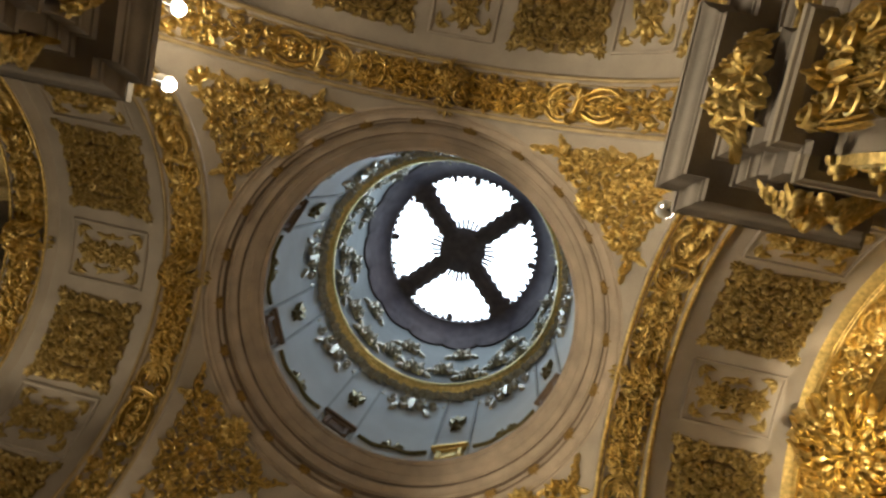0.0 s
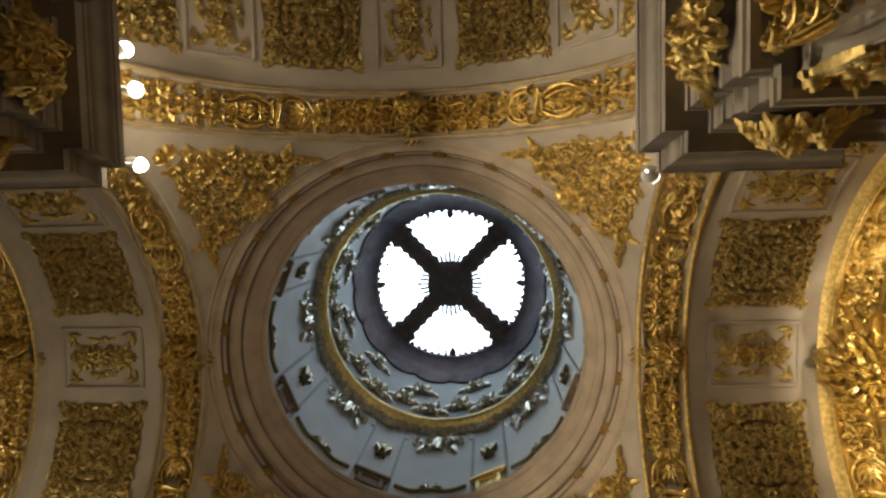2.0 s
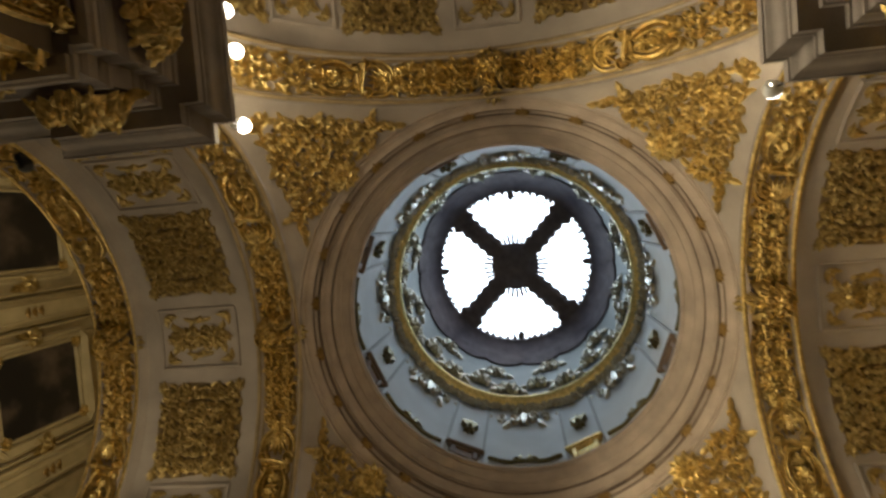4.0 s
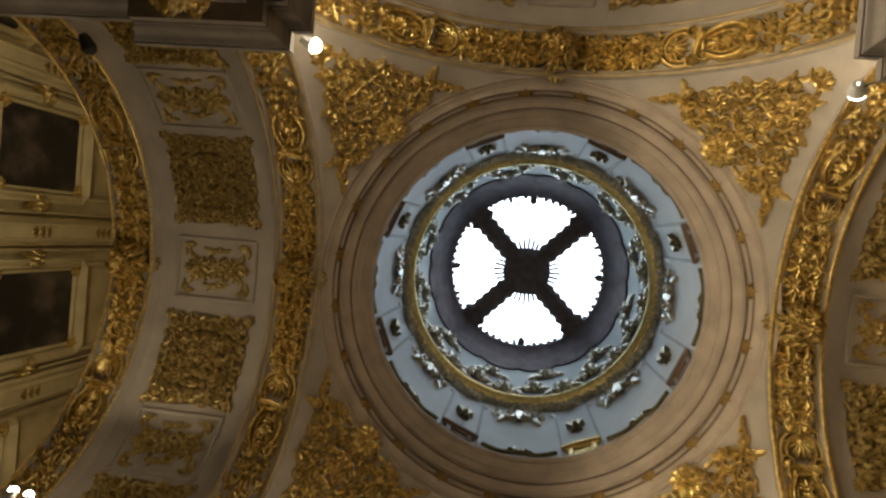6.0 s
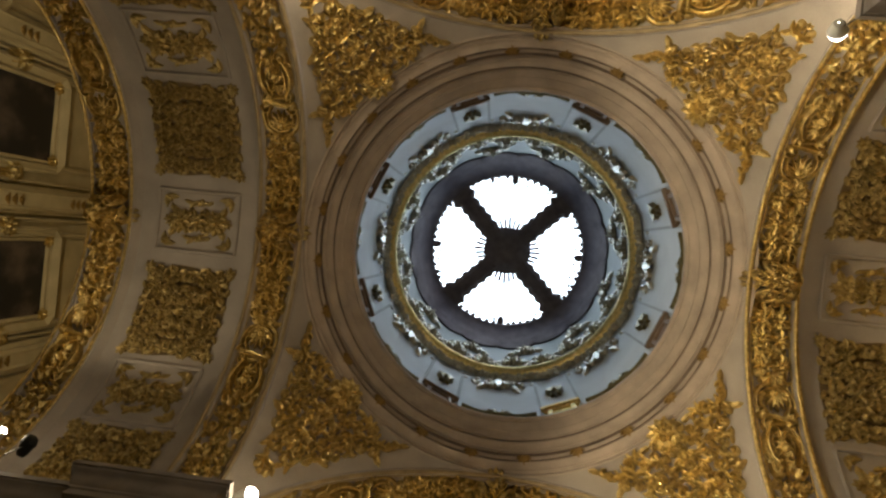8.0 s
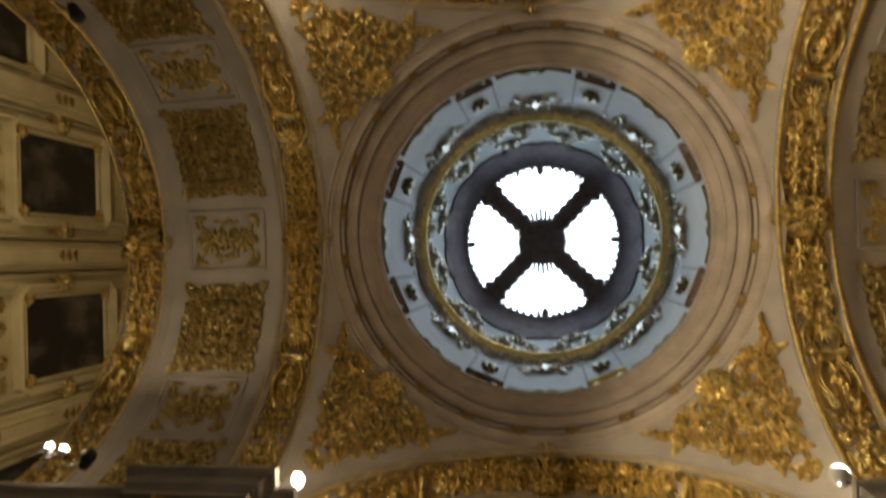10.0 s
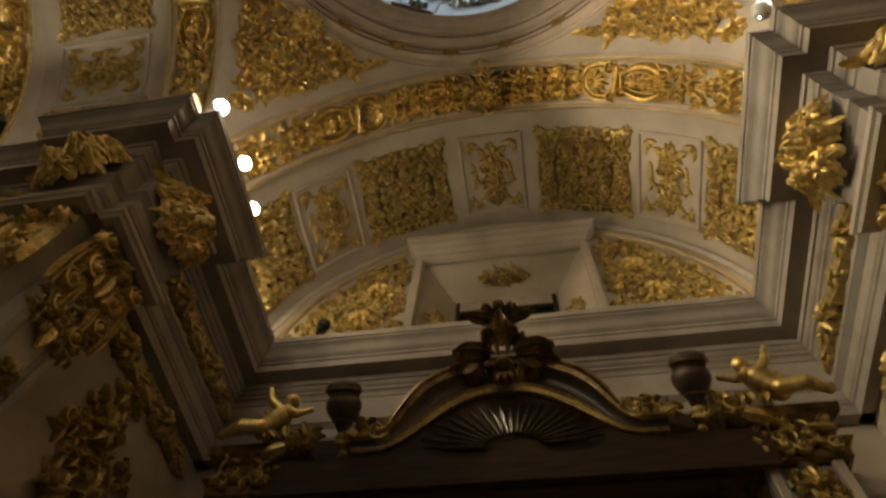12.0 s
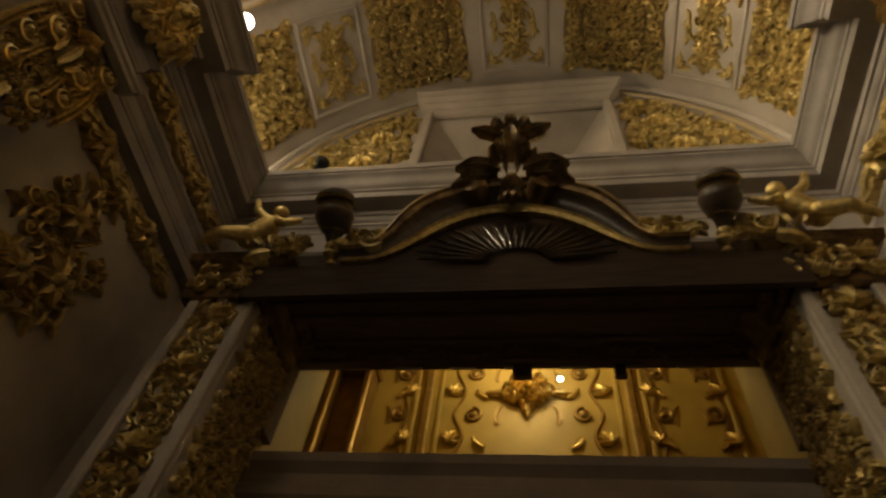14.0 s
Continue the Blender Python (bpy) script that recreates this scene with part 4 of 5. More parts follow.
bmesh.ops.create_uvsphere(bm, u_segments=16, v_segments=10, radius=0.045, matrix=Matrix.Translation((0.55, 10.6, 8.72)))
smooth(part("bulb", bm, GLOW, sconce, "lit white bulb"))
for x in (-2.95,):
    niche = thing("gilded_shrine", "tall gilded shrine frame standing against the lit wall", "shrine")
    bm = bmesh.new()
    for a in (x - 0.35, x + 0.25):
        box(bm, (a, 10.4, 5.5), (a + 0.12, 10.9, 9.2), bevel=0.03)
    box(bm, (x - 0.45, 10.3, 8.9), (x + 0.45, 10.9, 9.25), bevel=0.05)
    part("frame", bm, BROWN_GILT, niche)
    bm = bmesh.new()
    box(bm, (x - 0.23, 10.7, 5.5), (x + 0.25, 10.9, 8.9), bevel=0.01)
    part("back", bm, BROWN_GILT, niche)

# ---- carved wooden canopy over the opening ----
canopy = thing("wooden_canopy", "dark carved wooden canopy with gilded arched pediment", "canopy")
bm = bmesh.new()
n = 8
rows = []
for i in range(n + 1):
    s = i / n
    y, z = 6.28 + (7.95 - 6.28) * s, 5.72 + 0.62 * s ** 0.8
    rows.append([(-2.57, y, z), (2.57, y, z)])
grid(bm, rows, flip=True)
grid(bm, [[(x, y, z + 0.14) for x, y, z in r] for r in rows])
for x in (-2.57, 2.57):
    grid(bm, [[(x, r[0][1], r[0][2]), (x, r[0][1], r[0][2] + 0.14)] for r in rows])
grid(bm, [[(-2.57, 7.95, 6.34), (-2.57, 7.95, 6.48)], [(2.57, 7.95, 6.34), (2.57, 7.95, 6.48)]])
part("soffit", bm, WALNUT_LIFTED, canopy)
for s in (-1, 1):
    bm = bmesh.new()
    box(bm, (min(s * 2.5, s * 2.6), 6.25, 5.3), (max(s * 2.5, s * 2.6), 7.96, 6.6), bevel=0.01)
    part("cheek", bm, WALNUT_LIFTED, canopy)
for s in (0.33, 0.62, 0.86):
    bm = bmesh.new()
    y, z = 6.28 + 1.67 * s, 5.72 + 0.62 * s ** 0.8
    box(bm, (-2.3, y - 0.03, z - 0.05), (2.3, y + 0.03, z + 0.01), bevel=0.015)
    part("rib", bm, WALNUT_LIFTED, canopy)
r = Relief()
rnd = random.Random(77)
for q in range(9):
    u = -2.0 + 0.5 * q
    r.spray(u, 0.0, math.pi / 2 * (1 if q % 2 else -1), 0.22, 0.05, rnd)
    r.scroll(u + 0.25, 0.02, 0, 0.11, 1 if q % 2 else -1, 0.05)
r.each("carved_scroll", lambda u, v, h: (u, 7.52 + v * 0.94, 6.19 + v * 0.33 - h), WALNUT_LIFTED, canopy)
for q in range(7):
    bm = bmesh.new()
    box(bm, (-1.95 + 0.6 * q, 7.86, 6.265), (-1.65 + 0.6 * q, 7.89, 6.30), bevel=0.008)
    part("slat", bm, STONE, canopy)


for x, wide in ((0.05, 0.10), (1.07, 0.06)):
    bm = bmesh.new()
    box(bm, (x - wide, 7.84, 6.14), (x + wide, 7.93, 6.32), bevel=0.015)
    part("hanging_block", bm, WALNUT_LIFTED, canopy)


def neck(x):
    """Height of the swan-neck pediment over the opening."""
    t = min(1.0, abs(x) / 1.3)
    return 5.9 + 0.70 * (0.5 + 0.5 * math.cos(math.pi * t ** 1.25))


bm = bmesh.new()
xs = [-2.35 + 4.7 * i / 60 for i in range(61)]
rows = [[(x, 6.2, 5.45), (x, 6.16, 5.47), (x, 6.14, neck(x) - 0.02), (x, 6.3, neck(x)), (x, 6.3, 5.7)] for x in xs]
grid(bm, rows)
smooth(part("fascia", bm, WOOD, canopy), 40)
# dark board added over the bright wall behind, where only shade belongs
bm = bmesh.new()
box(bm, (-2.4, 6.31, 5.6), (2.4, 6.37, 6.3), bevel=0.01)
part("shade_board", bm, WOOD, canopy)
r = Relief()
for q in range(21):
    a = math.pi * (q + 0.5) / 21
    long = 0.42 + 0.24 * abs(math.cos(a)) ** 1.5
    r.leaf(0.26 * math.cos(a), 0.10 + 0.17 * math.sin(a), a, long * (0.95 if q % 2 else 0.85), 0.035, 0.03)
r.each("fan_rib", lambda u, v, h: (u * 1.05 + 0.06, 6.13 - h, 5.74 + v), WOOD_SHINE, canopy)
NECK = [("inner_band", GOLD_DULL, [(0.02, 0.0), (-0.05, -0.012), (-0.075, 0.03), (-0.055, 0.06), (-0.08, 0.08)]),
        ("cove", WOOD_SHINE, [(-0.08, 0.08), (-0.085, 0.14), (-0.12, 0.2), (-0.17, 0.235)]),
        ("outer_band", WOOD_GILT, [(-0.17, 0.235), (-0.20, 0.24), (-0.22, 0.29), (-0.20, 0.32), (-0.23, 0.34), (-0.22, 0.39), (0.0, 0.4)])]
for name, mat, prof in NECK:
    bm = bmesh.new()
    rows = []
    for i in range(81):
        x = -1.52 + 3.04 * i / 80
        fade = min(1.0, max(0.0, (abs(x) - 0.55) / 0.75))
        thick = 1.0 - 0.72 * fade * fade * (3 - 2 * fade)
        dz = (neck(x + 0.01) - neck(x - 0.01)) / 0.02
        nx, nz = -dz / math.hypot(1, dz), 1 / math.hypot(1, dz)
        rows.append([(x + nx * b * thick, 6.14 + a * (0.4 + 0.6 * thick), neck(x) + nz * b * thick) for a, b in prof])
    grid(bm, rows)
    smooth(part(name, bm, mat, canopy, "worn gilded swan-neck moulding"), 40)
for s in (-1, 1):
    bm = bmesh.new()
    lathe(bm, [(0.01, -0.17), (0.06, -0.17), (0.07, -0.13), (0.12, -0.12), (0.135, -0.05), (0.12, 0.0), (0.135, 0.05), (0.12, 0.12), (0.07, 0.13), (0.01, 0.17)], 24)
    ob = smooth(part("rolled_end", bm, WOOD_GILT, canopy), 40)
    ob.matrix_world = Matrix.Translation((s * 0.30, 5.98, 6.78)) @ Matrix.Rotation(math.pi / 2, 4, "X") @ Matrix.Rotation(0.3 * s, 4, "Y")
r = Relief()
for s in (-1, 1):
    r.leaf(s * 0.12, 0.30, math.pi / 2 - s * 1.15, 0.42, 0.15, 0.14, -s * 0.5)
    r.leaf(s * 0.2, 0.24, math.pi / 2 - s * 1.4, 0.4, 0.13, 0.1, -s * 0.8)
    r.scroll(s * 0.42, 0.26, 0, 0.09, s, 0.12)
    r.scroll(s * 0.12, 0.52, 0, 0.08, -s, 0.14)
    r.leaf(s * 0.08, 0.4, math.pi / 2 - s * 0.1, 0.36, 0.12, 0.14, s * 0.3)
    r.leaf(s * 0.06, 0.78, math.pi / 2 - s * 1.2, 0.24, 0.1, 0.1, s * 0.5)
    r.leaf(s * 0.05, 0.84, math.pi / 2 - s * 0.6, 0.2, 0.09, 0.1, s * 0.9)
    r.leaf(s * 0.06, 0.1, -math.pi / 2 + s * 0.3, 0.3, 0.11, 0.1, -s * 0.5)
r.leaf(0, 0.3, math.pi / 2, 0.6, 0.16, 0.2)
r.leaf(0, 0.84, math.pi / 2, 0.22, 0.1, 0.12)
r.bead(0, 0.06, 0.12, 0.2)
r.leaf(0, 0.0, -math.pi / 2, 0.26, 0.13, 0.14)
r.each("crest_leaf", lambda u, v, h: (u * (1 + 0.9 * max(0, v - 0.35)) + 0.04, 5.98 - h - 0.52 * max(0, v), 6.66 + v * 0.56), WOOD_GILT, canopy)
for s in (-1, 1):
    r = Relief()
    r.scroll(s * 1.26, 0, 0.5, 0.12, s, 0.08)
    r.spray(s * 1.12, 0.06, math.pi / 2 - s * 0.9, 0.22, 0.08, random.Random(5))
    r.leaf(s * 1.45, -0.06, math.pi / 2 - s, 0.3, 0.12, 0.08)
    for q in range(5):
        r.leaf(s * (2.0 + 0.11 * q), 0.02, math.pi / 2 - s * 0.2 + 0.5 * (q % 2), 0.22 - 0.02 * q, 0.1, 0.09, 0.6 - q * 0.2)
    r.scroll(s * 2.12, 0.0, 0, 0.1, -s, 0.1)
    r.leaf(s * 2.2, -0.1, -0.4 if s > 0 else math.pi + 0.4, 0.25, 0.12, 0.08)
    for u, v, wide, tall in ((1.42, 0.06, 0.22, 0.15), (2.02, 0.0, 0.16, 0.13)):
        fill = Relief()
        foliage(fill, lambda a, b: math.hypot((a - s * u) / wide, (b - v) / tall) < 1, (s * u - wide, s * u + wide, v - tall, v + tall), 0.09, 0.07, 27, 0.35)
        fill.each("carved_leaf", lambda a, b, h: (a, 6.08 - h, 6.08 + b), GOLD_DULL, canopy)
    r.each("side_leaf", lambda u, v, h: (u, 6.08 - h, 6.08 + v), GOLD_DULL, canopy)


def urn(x):
    top = thing("carved_urn", "dark gilded turned urn finial with a pendant below", "urn", "canopy urns", Matrix.Translation((x, 6.16, 5.98)) @ Matrix.Rotation(radians(36), 4, "X") @ Matrix.Diagonal((1.0, 1.0, 0.78, 1)))
    bm = bmesh.new()
    lathe(bm, [(0.01, 0.20), (0.055, 0.22), (0.075, 0.29), (0.105, 0.36), (0.155, 0.44), (0.187, 0.54), (0.18, 0.62), (0.145, 0.68), (0.13, 0.70)], 24)
    smooth(part("body", bm, WOOD_SHINE, top))
    bm = bmesh.new()
    lathe(bm, [(0.13, 0.70), (0.165, 0.72), (0.185, 0.77), (0.178, 0.83), (0.14, 0.87), (0.08, 0.90), (0.01, 0.92)], 24)
    smooth(part("lid", bm, WOOD_SHINE, top))
    bm = bmesh.new()
    lathe(bm, [(0.01, -0.12), (0.03, -0.1), (0.05, -0.05), (0.03, 0.0), (0.06, 0.03), (0.085, 0.08), (0.06, 0.13), (0.07, 0.17), (0.05, 0.22), (0.01, 0.24)], 20)
    smooth(part("pendant", bm, GOLD_DULL, top))
    for z, rad in ((0.35, 0.10), (0.675, 0.14), (0.74, 0.175)):
        bm = bmesh.new()
        lathe(bm, [(rad, z), (rad + 0.022, z + 0.015), (rad, z + 0.03)], 24)
        smooth(part("band", bm, GOLD_DULL, top))


urn(-1.63)
urn(1.83)


def figure(x, s):
    """A gilded winged carving, lying outwards on its block."""
    bm = bmesh.new()
    limbs = [((0.1, 0, 0.12), (-0.08, -0.03, 0.28), 0.11, 0.115), ((-0.08, -0.03, 0.3), (-0.13, -0.05, 0.38), 0.06, 0.05),
             ((-0.06, -0.06, 0.33), (0.07, -0.11, 0.44), 0.055, 0.045), ((0.07, -0.11, 0.44), (0.13, -0.12, 0.62), 0.045, 0.03),
             ((-0.14, -0.06, 0.31), (-0.28, -0.11, 0.2), 0.055, 0.045), ((-0.28, -0.11, 0.2), (-0.42, -0.1, 0.25), 0.045, 0.03),
             ((0.1, -0.02, 0.12), (0.33, -0.06, 0.17), 0.085, 0.06), ((0.33, -0.06, 0.17), (0.53, -0.03, 0.06), 0.06, 0.035),
             ((0.08, -0.08, 0.08), (0.28, -0.14, 0.04), 0.08, 0.06), ((0.28, -0.14, 0.04), (0.46, -0.1, -0.04), 0.06, 0.035)]
    for a, b, r0, r1 in limbs:
        a, b = Vector((s * a[0], a[1], a[2])), Vector((s * b[0], b[1], b[2]))
        m = (b - a).to_track_quat("Z", "Y").to_matrix().to_4x4()
        m.translation = (a + b) / 2
        bmesh.ops.create_cone(bm, cap_ends=True, segments=12, radius1=r0, radius2=r1, depth=(b - a).length, matrix=m)
        for p, rad in ((a, r0), (b, r1)):
            bmesh.ops.create_icosphere(bm, subdivisions=2, radius=rad, matrix=Matrix.Translation(p))
    bmesh.ops.create_icosphere(bm, subdivisions=2, radius=0.085, matrix=Matrix.Translation((-s * 0.15, -0.06, 0.46)))
    for q in range(5):
        turn = Matrix.Rotation(s * (0.5 + 0.28 * q), 4, "Y") @ Matrix.Translation((0, 0, 0.17 - 0.012 * q)) @ Matrix.Diagonal((0.035, 0.02, 0.17, 1))
        bmesh.ops.create_icosphere(bm, subdivisions=2, radius=1.0, matrix=Matrix.Translation((s * 0.0, 0.07, 0.28)) @ turn)
    ob = smooth(part("gilded_figure", bm, GOLD))
    ob.matrix_world = Matrix.Translation((x, 6.05, 6.12))
    tagged(ob, "small gilded winged carving lying on the pier block", "statue", "gilded figures")


figure(-2.42, -1)
figure(2.52, 1)


def side_pier(s):
    top = thing("carved_jamb", "grey pilaster jamb with gilded carved foliage beside the opening", "pilaster", "opening jambs")
    bm = bmesh.new()
    lo, hi = sorted((s * 2.22, s * 2.88))
    box(bm, (lo, 6.3, 0), (hi, 7.19, 5.55), bevel=0.02)
    part("shaft", bm, WALL, top)
    bm = bmesh.new()
    run(bm, [(s * 2.92, 7.18), (s * 2.92, 6.28), (s * 2.2, 6.28), (s * 2.2, 7.18)] if s > 0 else [(s * 2.2, 7.18), (s * 2.2, 6.28), (s * 2.92, 6.28), (s * 2.92, 7.18)], [(0, 5.55), (0.05, 5.57), (0.06, 5.68), (0.12, 5.74), (0.03, 5.8), (0.04, 5.95), (0.14, 6.02), (0.16, 6.12), (-0.2, 6.13)])
    part("capital", bm, WOOD_GILT, top, "worn gilded moulded capital")
    r = Relief()
    foliage(r, lambda u, v: True, (2.24, 2.9, 5.62, 5.98), 0.12, 0.06, 71 + s, 0.45, 0.2)
    r.made("capital_carving", lambda u, v, h: (s * u, 6.2 - h, v), GOLD_DULL, top)
    r = Relief()
    foliage(r, lambda u, v: True, (2.38, 2.74, 2.2, 5.5), 0.1, 0.055, 41 + s, 0.45)
    for z in (3.2, 3.9, 4.7, 5.3):
        r.spray(2.56, z, math.pi / 2, 0.22, 0.11, random.Random(int(z * 10)))
    r.made("front_carving", lambda u, v, h: (s * u, 6.3 - h, v), GOLD_DULL, top)
    r = Relief()
    foliage(r, lambda u, v: True, (6.4, 7.15, 2.2, 5.5), 0.1, 0.045, 51 + s, 0.4)
    r.made("inner_carving", lambda u, v, h: (s * (2.22 - h), u, v), GOLD_DULL, top)
    bm = bmesh.new()
    for u in (2.28, 2.82):
        lo, hi = sorted((s * (u - 0.05), s * (u + 0.05)))
        box(bm, (lo, 6.24, 0), (hi, 6.3, 5.55), bevel=0.015)
    part("edge_moulding", bm, WALL, top)


side_pier(-1)
side_pier(1)
beam = thing("screen_beam", "pale moulded cornice beam of the screen under the canopy", "beam")
bm = bmesh.new()
run(bm, [(2.5, 7.7), (-2.5, 7.7)], [(0, 4.33), (0.05, 4.35), (0.06, 4.47), (0.12, 4.51), (0.14, 4.59), (0.09, 4.63), (0.10, 4.73), (0.2, 4.79), (0.22, 4.87), (0, 4.91), (-0.25, 4.91), (-0.25, 4.33), (0, 4.33)])
part("moulding", bm, STONE, beam)
r = Relief()
for q in range(18):
    r.scroll(-2.3 + 0.27 * q, 4.15, 0 if q % 2 else 3.14, 0.12, 1 if q % 2 else -1, 0.05)
r.each("carved_scroll", lambda u, v, h: (u, 7.68 - h, v), CORNICE, beam)
bm = bmesh.new()
box(bm, (-2.5, 7.7, 0), (2.5, 7.8, 4.33))
part("screen", bm, WOOD, beam, "dark wooden screen")

# ---- far wall of the nave, seen under the western arch ----
NX = -16.0
bm = bmesh.new()
box(bm, (NX - 0.4, -10, 0), (NX, 10, 26))
structure(part("wall_nave_far", bm, CREAM), "warm cream altarpiece wall at the far end of the nave")
for s in (-1, 1):
    bm = bmesh.new()
    box(bm, (NX, s * 10, 0), (-8.1, s * 10 + 0.3, 26))
    structure(part("wall_nave_side", bm, CREAM), "plain cream side wall of the nave")
bm = bmesh.new()
box(bm, (NX, -10, 26), (-8.1, 10, 26.3))
structure(part("ceiling_nave", bm, CREAM), "plain nave ceiling", "ceiling")
# unseen ring of wall, added against light leaking over the arch
bm = bmesh.new()
arch(bm, [(7.96, RB + 0.03), (7.96, 6.0)], 48, SPRING)
ob = part("wall_nave_near", bm, CREAM)
ob.matrix_world = turned(1)
structure(ob, "unseen cream wall stopping light round the western arch")
bm = bmesh.new()
box(bm, (-8.3, -10, 14.4), (-8.0, 10, 26))
for s in (-1, 1):
    box(bm, (-8.3, min(s * 3.9, s * 10), 0), (-8.0, max(s * 3.9, s * 10), 8.5))
    box(bm, (-8.3, min(s * 5.8, s * 10), 8.5), (-8.0, max(s * 5.8, s * 10), 14.4))
structure(part("wall_nave_shell", bm, CREAM), "cream wall closing the nave")


def painting(y0, y1, z0, z1, seed):
    top = thing("framed_painting", "dark old oil painting in a cream and gilt frame", "painting", "altarpiece paintings")
    bm = bmesh.new()
    box(bm, (NX + 0.02, y0, z0), (NX + 0.08, y1, z1))
    part("canvas", bm, PAINTING, top)
    bm = bmesh.new()
    rings = []
    for grow, out in ((0.46, 0.02), (0.46, 0.34), (0.38, 0.38), (0.20, 0.22), (0.16, 0.05)):
        a, b, c, d = y0 - grow, y1 + grow, z0 - grow, z1 + grow
        cut = 0.3 if grow > 0.3 else 0.1
        rings.append([(NX + out, y, z) for y, z in ((a + cut, c), (b - cut, c), (b, c + cut), (b, d - cut), (b - cut, d), (a + cut, d), (a, d - cut), (a, c + cut))])
    grid(bm, rings, loop_v=True)
    part("outer_frame", bm, CREAM, top)
    for a, b, c, d in ((y0 - 0.14, y0, z0 - 0.14, z1 + 0.14), (y1, y1 + 0.14, z0 - 0.14, z1 + 0.14), (y0, y1, z0 - 0.14, z0), (y0, y1, z1, z1 + 0.14)):
        bm = bmesh.new()
        box(bm, (NX + 0.01, a, c), (NX + 0.18, b, d), bevel=0.04)
        part("frame_rail", bm, CREAM, top)
    r = Relief()
    for y in (y0, y1):
        for z in (z0, z1):
            r.rosette(y, z, 0.22, 6, 0.12)
    r.each("corner_flower", lambda u, v, h: (NX + 0.16 + h, u, v), GOLD, top)


painting(-3.95, -1.45, 18.2, 21.5, 1)
painting(1.3, 3.85, 18.3, 21.7, 2)
painting(-8.3, -6.0, 15.4, 18.6, 3)
painting(6.2, 8.5, 15.8, 19.0, 4)


def altar_pilaster(y, w):
    top = thing("altarpiece_pilaster", "cream pilaster with gilded leaf ornaments", "pilaster", "altarpiece pilasters")
    bm = bmesh.new()
    box(bm, (NX, y - w, 10), (NX + 0.35, y + w, 25), bevel=0.05)
    box(bm, (NX + 0.35, y - w * 0.7, 10), (NX + 0.62, y + w * 0.7, 25), bevel=0.06)
    part("shaft", bm, CREAM, top)
    for side in (-1, 1):
        bm = bmesh.new()
        box(bm, (NX + 0.62, y + side * w * 0.52 - 0.04, 10), (NX + 0.68, y + side * w * 0.52 + 0.04, 25), bevel=0.02)
        part("edge_bead", bm, CREAM, top)
    r = Relief()
    for z in (16.4, 19.5, 22.4):
        for q in (-1, 0, 1):
            r.bead(y, z + 0.28 * q, 0.12, 0.06)
            r.leaf(y, z + 0.28 * q, 0.3, 0.2, 0.1, 0.04)
            r.leaf(y, z + 0.28 * q, math.pi - 0.3, 0.2, 0.1, 0.04)
    r.each("middle_ornament", lambda u, v, h: (NX + 0.62 + h, u, v), BROWN_GILT, top)


for y in (-0.05, -5.2, 5.1):
    altar_pilaster(y, 0.46)
for y, w in ((-1.22, 0.07), (1.08, 0.07), (-0.66, 0.05), (0.56, 0.05), (-4.3, 0.08), (4.2, 0.08), (-4.62, 0.05), (4.5, 0.05), (-5.95, 0.1), (5.85, 0.1), (-8.6, 0.14), (8.8, 0.14)):
    strip = thing("wall_moulding", "cream raised upright moulding on the altarpiece wall", "moulding", "altarpiece mouldings")
    bm = bmesh.new()
    box(bm, (NX, y - w, 10), (NX + 0.3, y + w, 25.5), bevel=0.05)
    part("moulding", bm, CREAM, strip)


def side_ornament(y, z):
    """Carved gilt leaf mask standing out beside a painting."""
    top = thing("leaf_mask", "projecting gilded leaf mask between painting and pilaster", "relief", "altarpiece leaf masks")
    r = Relief()
    r.rosette(0, 0, 0.3, 7, 0.25)
    for side in (-1, 1):
        r.scroll(side * 0.1, 0.32, 0, 0.16, side, 0.22)
        r.leaf(side * 0.08, -0.1, -math.pi / 2 + side * 0.4, 0.4, 0.2, 0.2, -side * 0.4)
        r.leaf(side * 0.1, 0.1, math.pi / 2 - side * 0.9, 0.36, 0.18, 0.2, side * 0.4)
    r.bead(0, 0, 0.14, 0.4)
    r.each("leaf", lambda u, v, h: (NX + 0.16 + h, y + u, z + v), GOLD_DULL, top)


for y in (-4.45, -0.94, 0.82, 4.36):
    side_ornament(y, 19.6)
for y in (-0.94, 0.82):
    side_ornament(y, 16.3)
for y in (-2.7, 2.6):
    niche = thing("altarpiece_arch", "cream arched moulding with gilded scrolls below the painting", "arch", "altarpiece arches")
    bm = bmesh.new()
    rows = []
    for i in range(25):
        a = math.pi * i / 24
        rows.append([(NX + dx, y + rr * math.cos(a), 15.6 + rr * math.sin(a)) for rr, dx in ((1.5, 0.0), (1.5, 0.16), (1.35, 0.22), (1.25, 0.12), (1.25, 0.0))])
    grid(bm, rows)
    smooth(part("moulding", bm, CREAM, niche), 40)
    r = Relief()
    for s in (-1, 1):
        r.spray(y + s * 1.2, 17.2, math.pi / 2, 0.45, 0.12, random.Random(12))
        r.scroll(y + s * 0.5, 17.4, 0, 0.22, s, 0.1)
    r.each("scroll", lambda u, v, h: (NX + 0.03 + h, u, v), GOLD_DULL, niche)

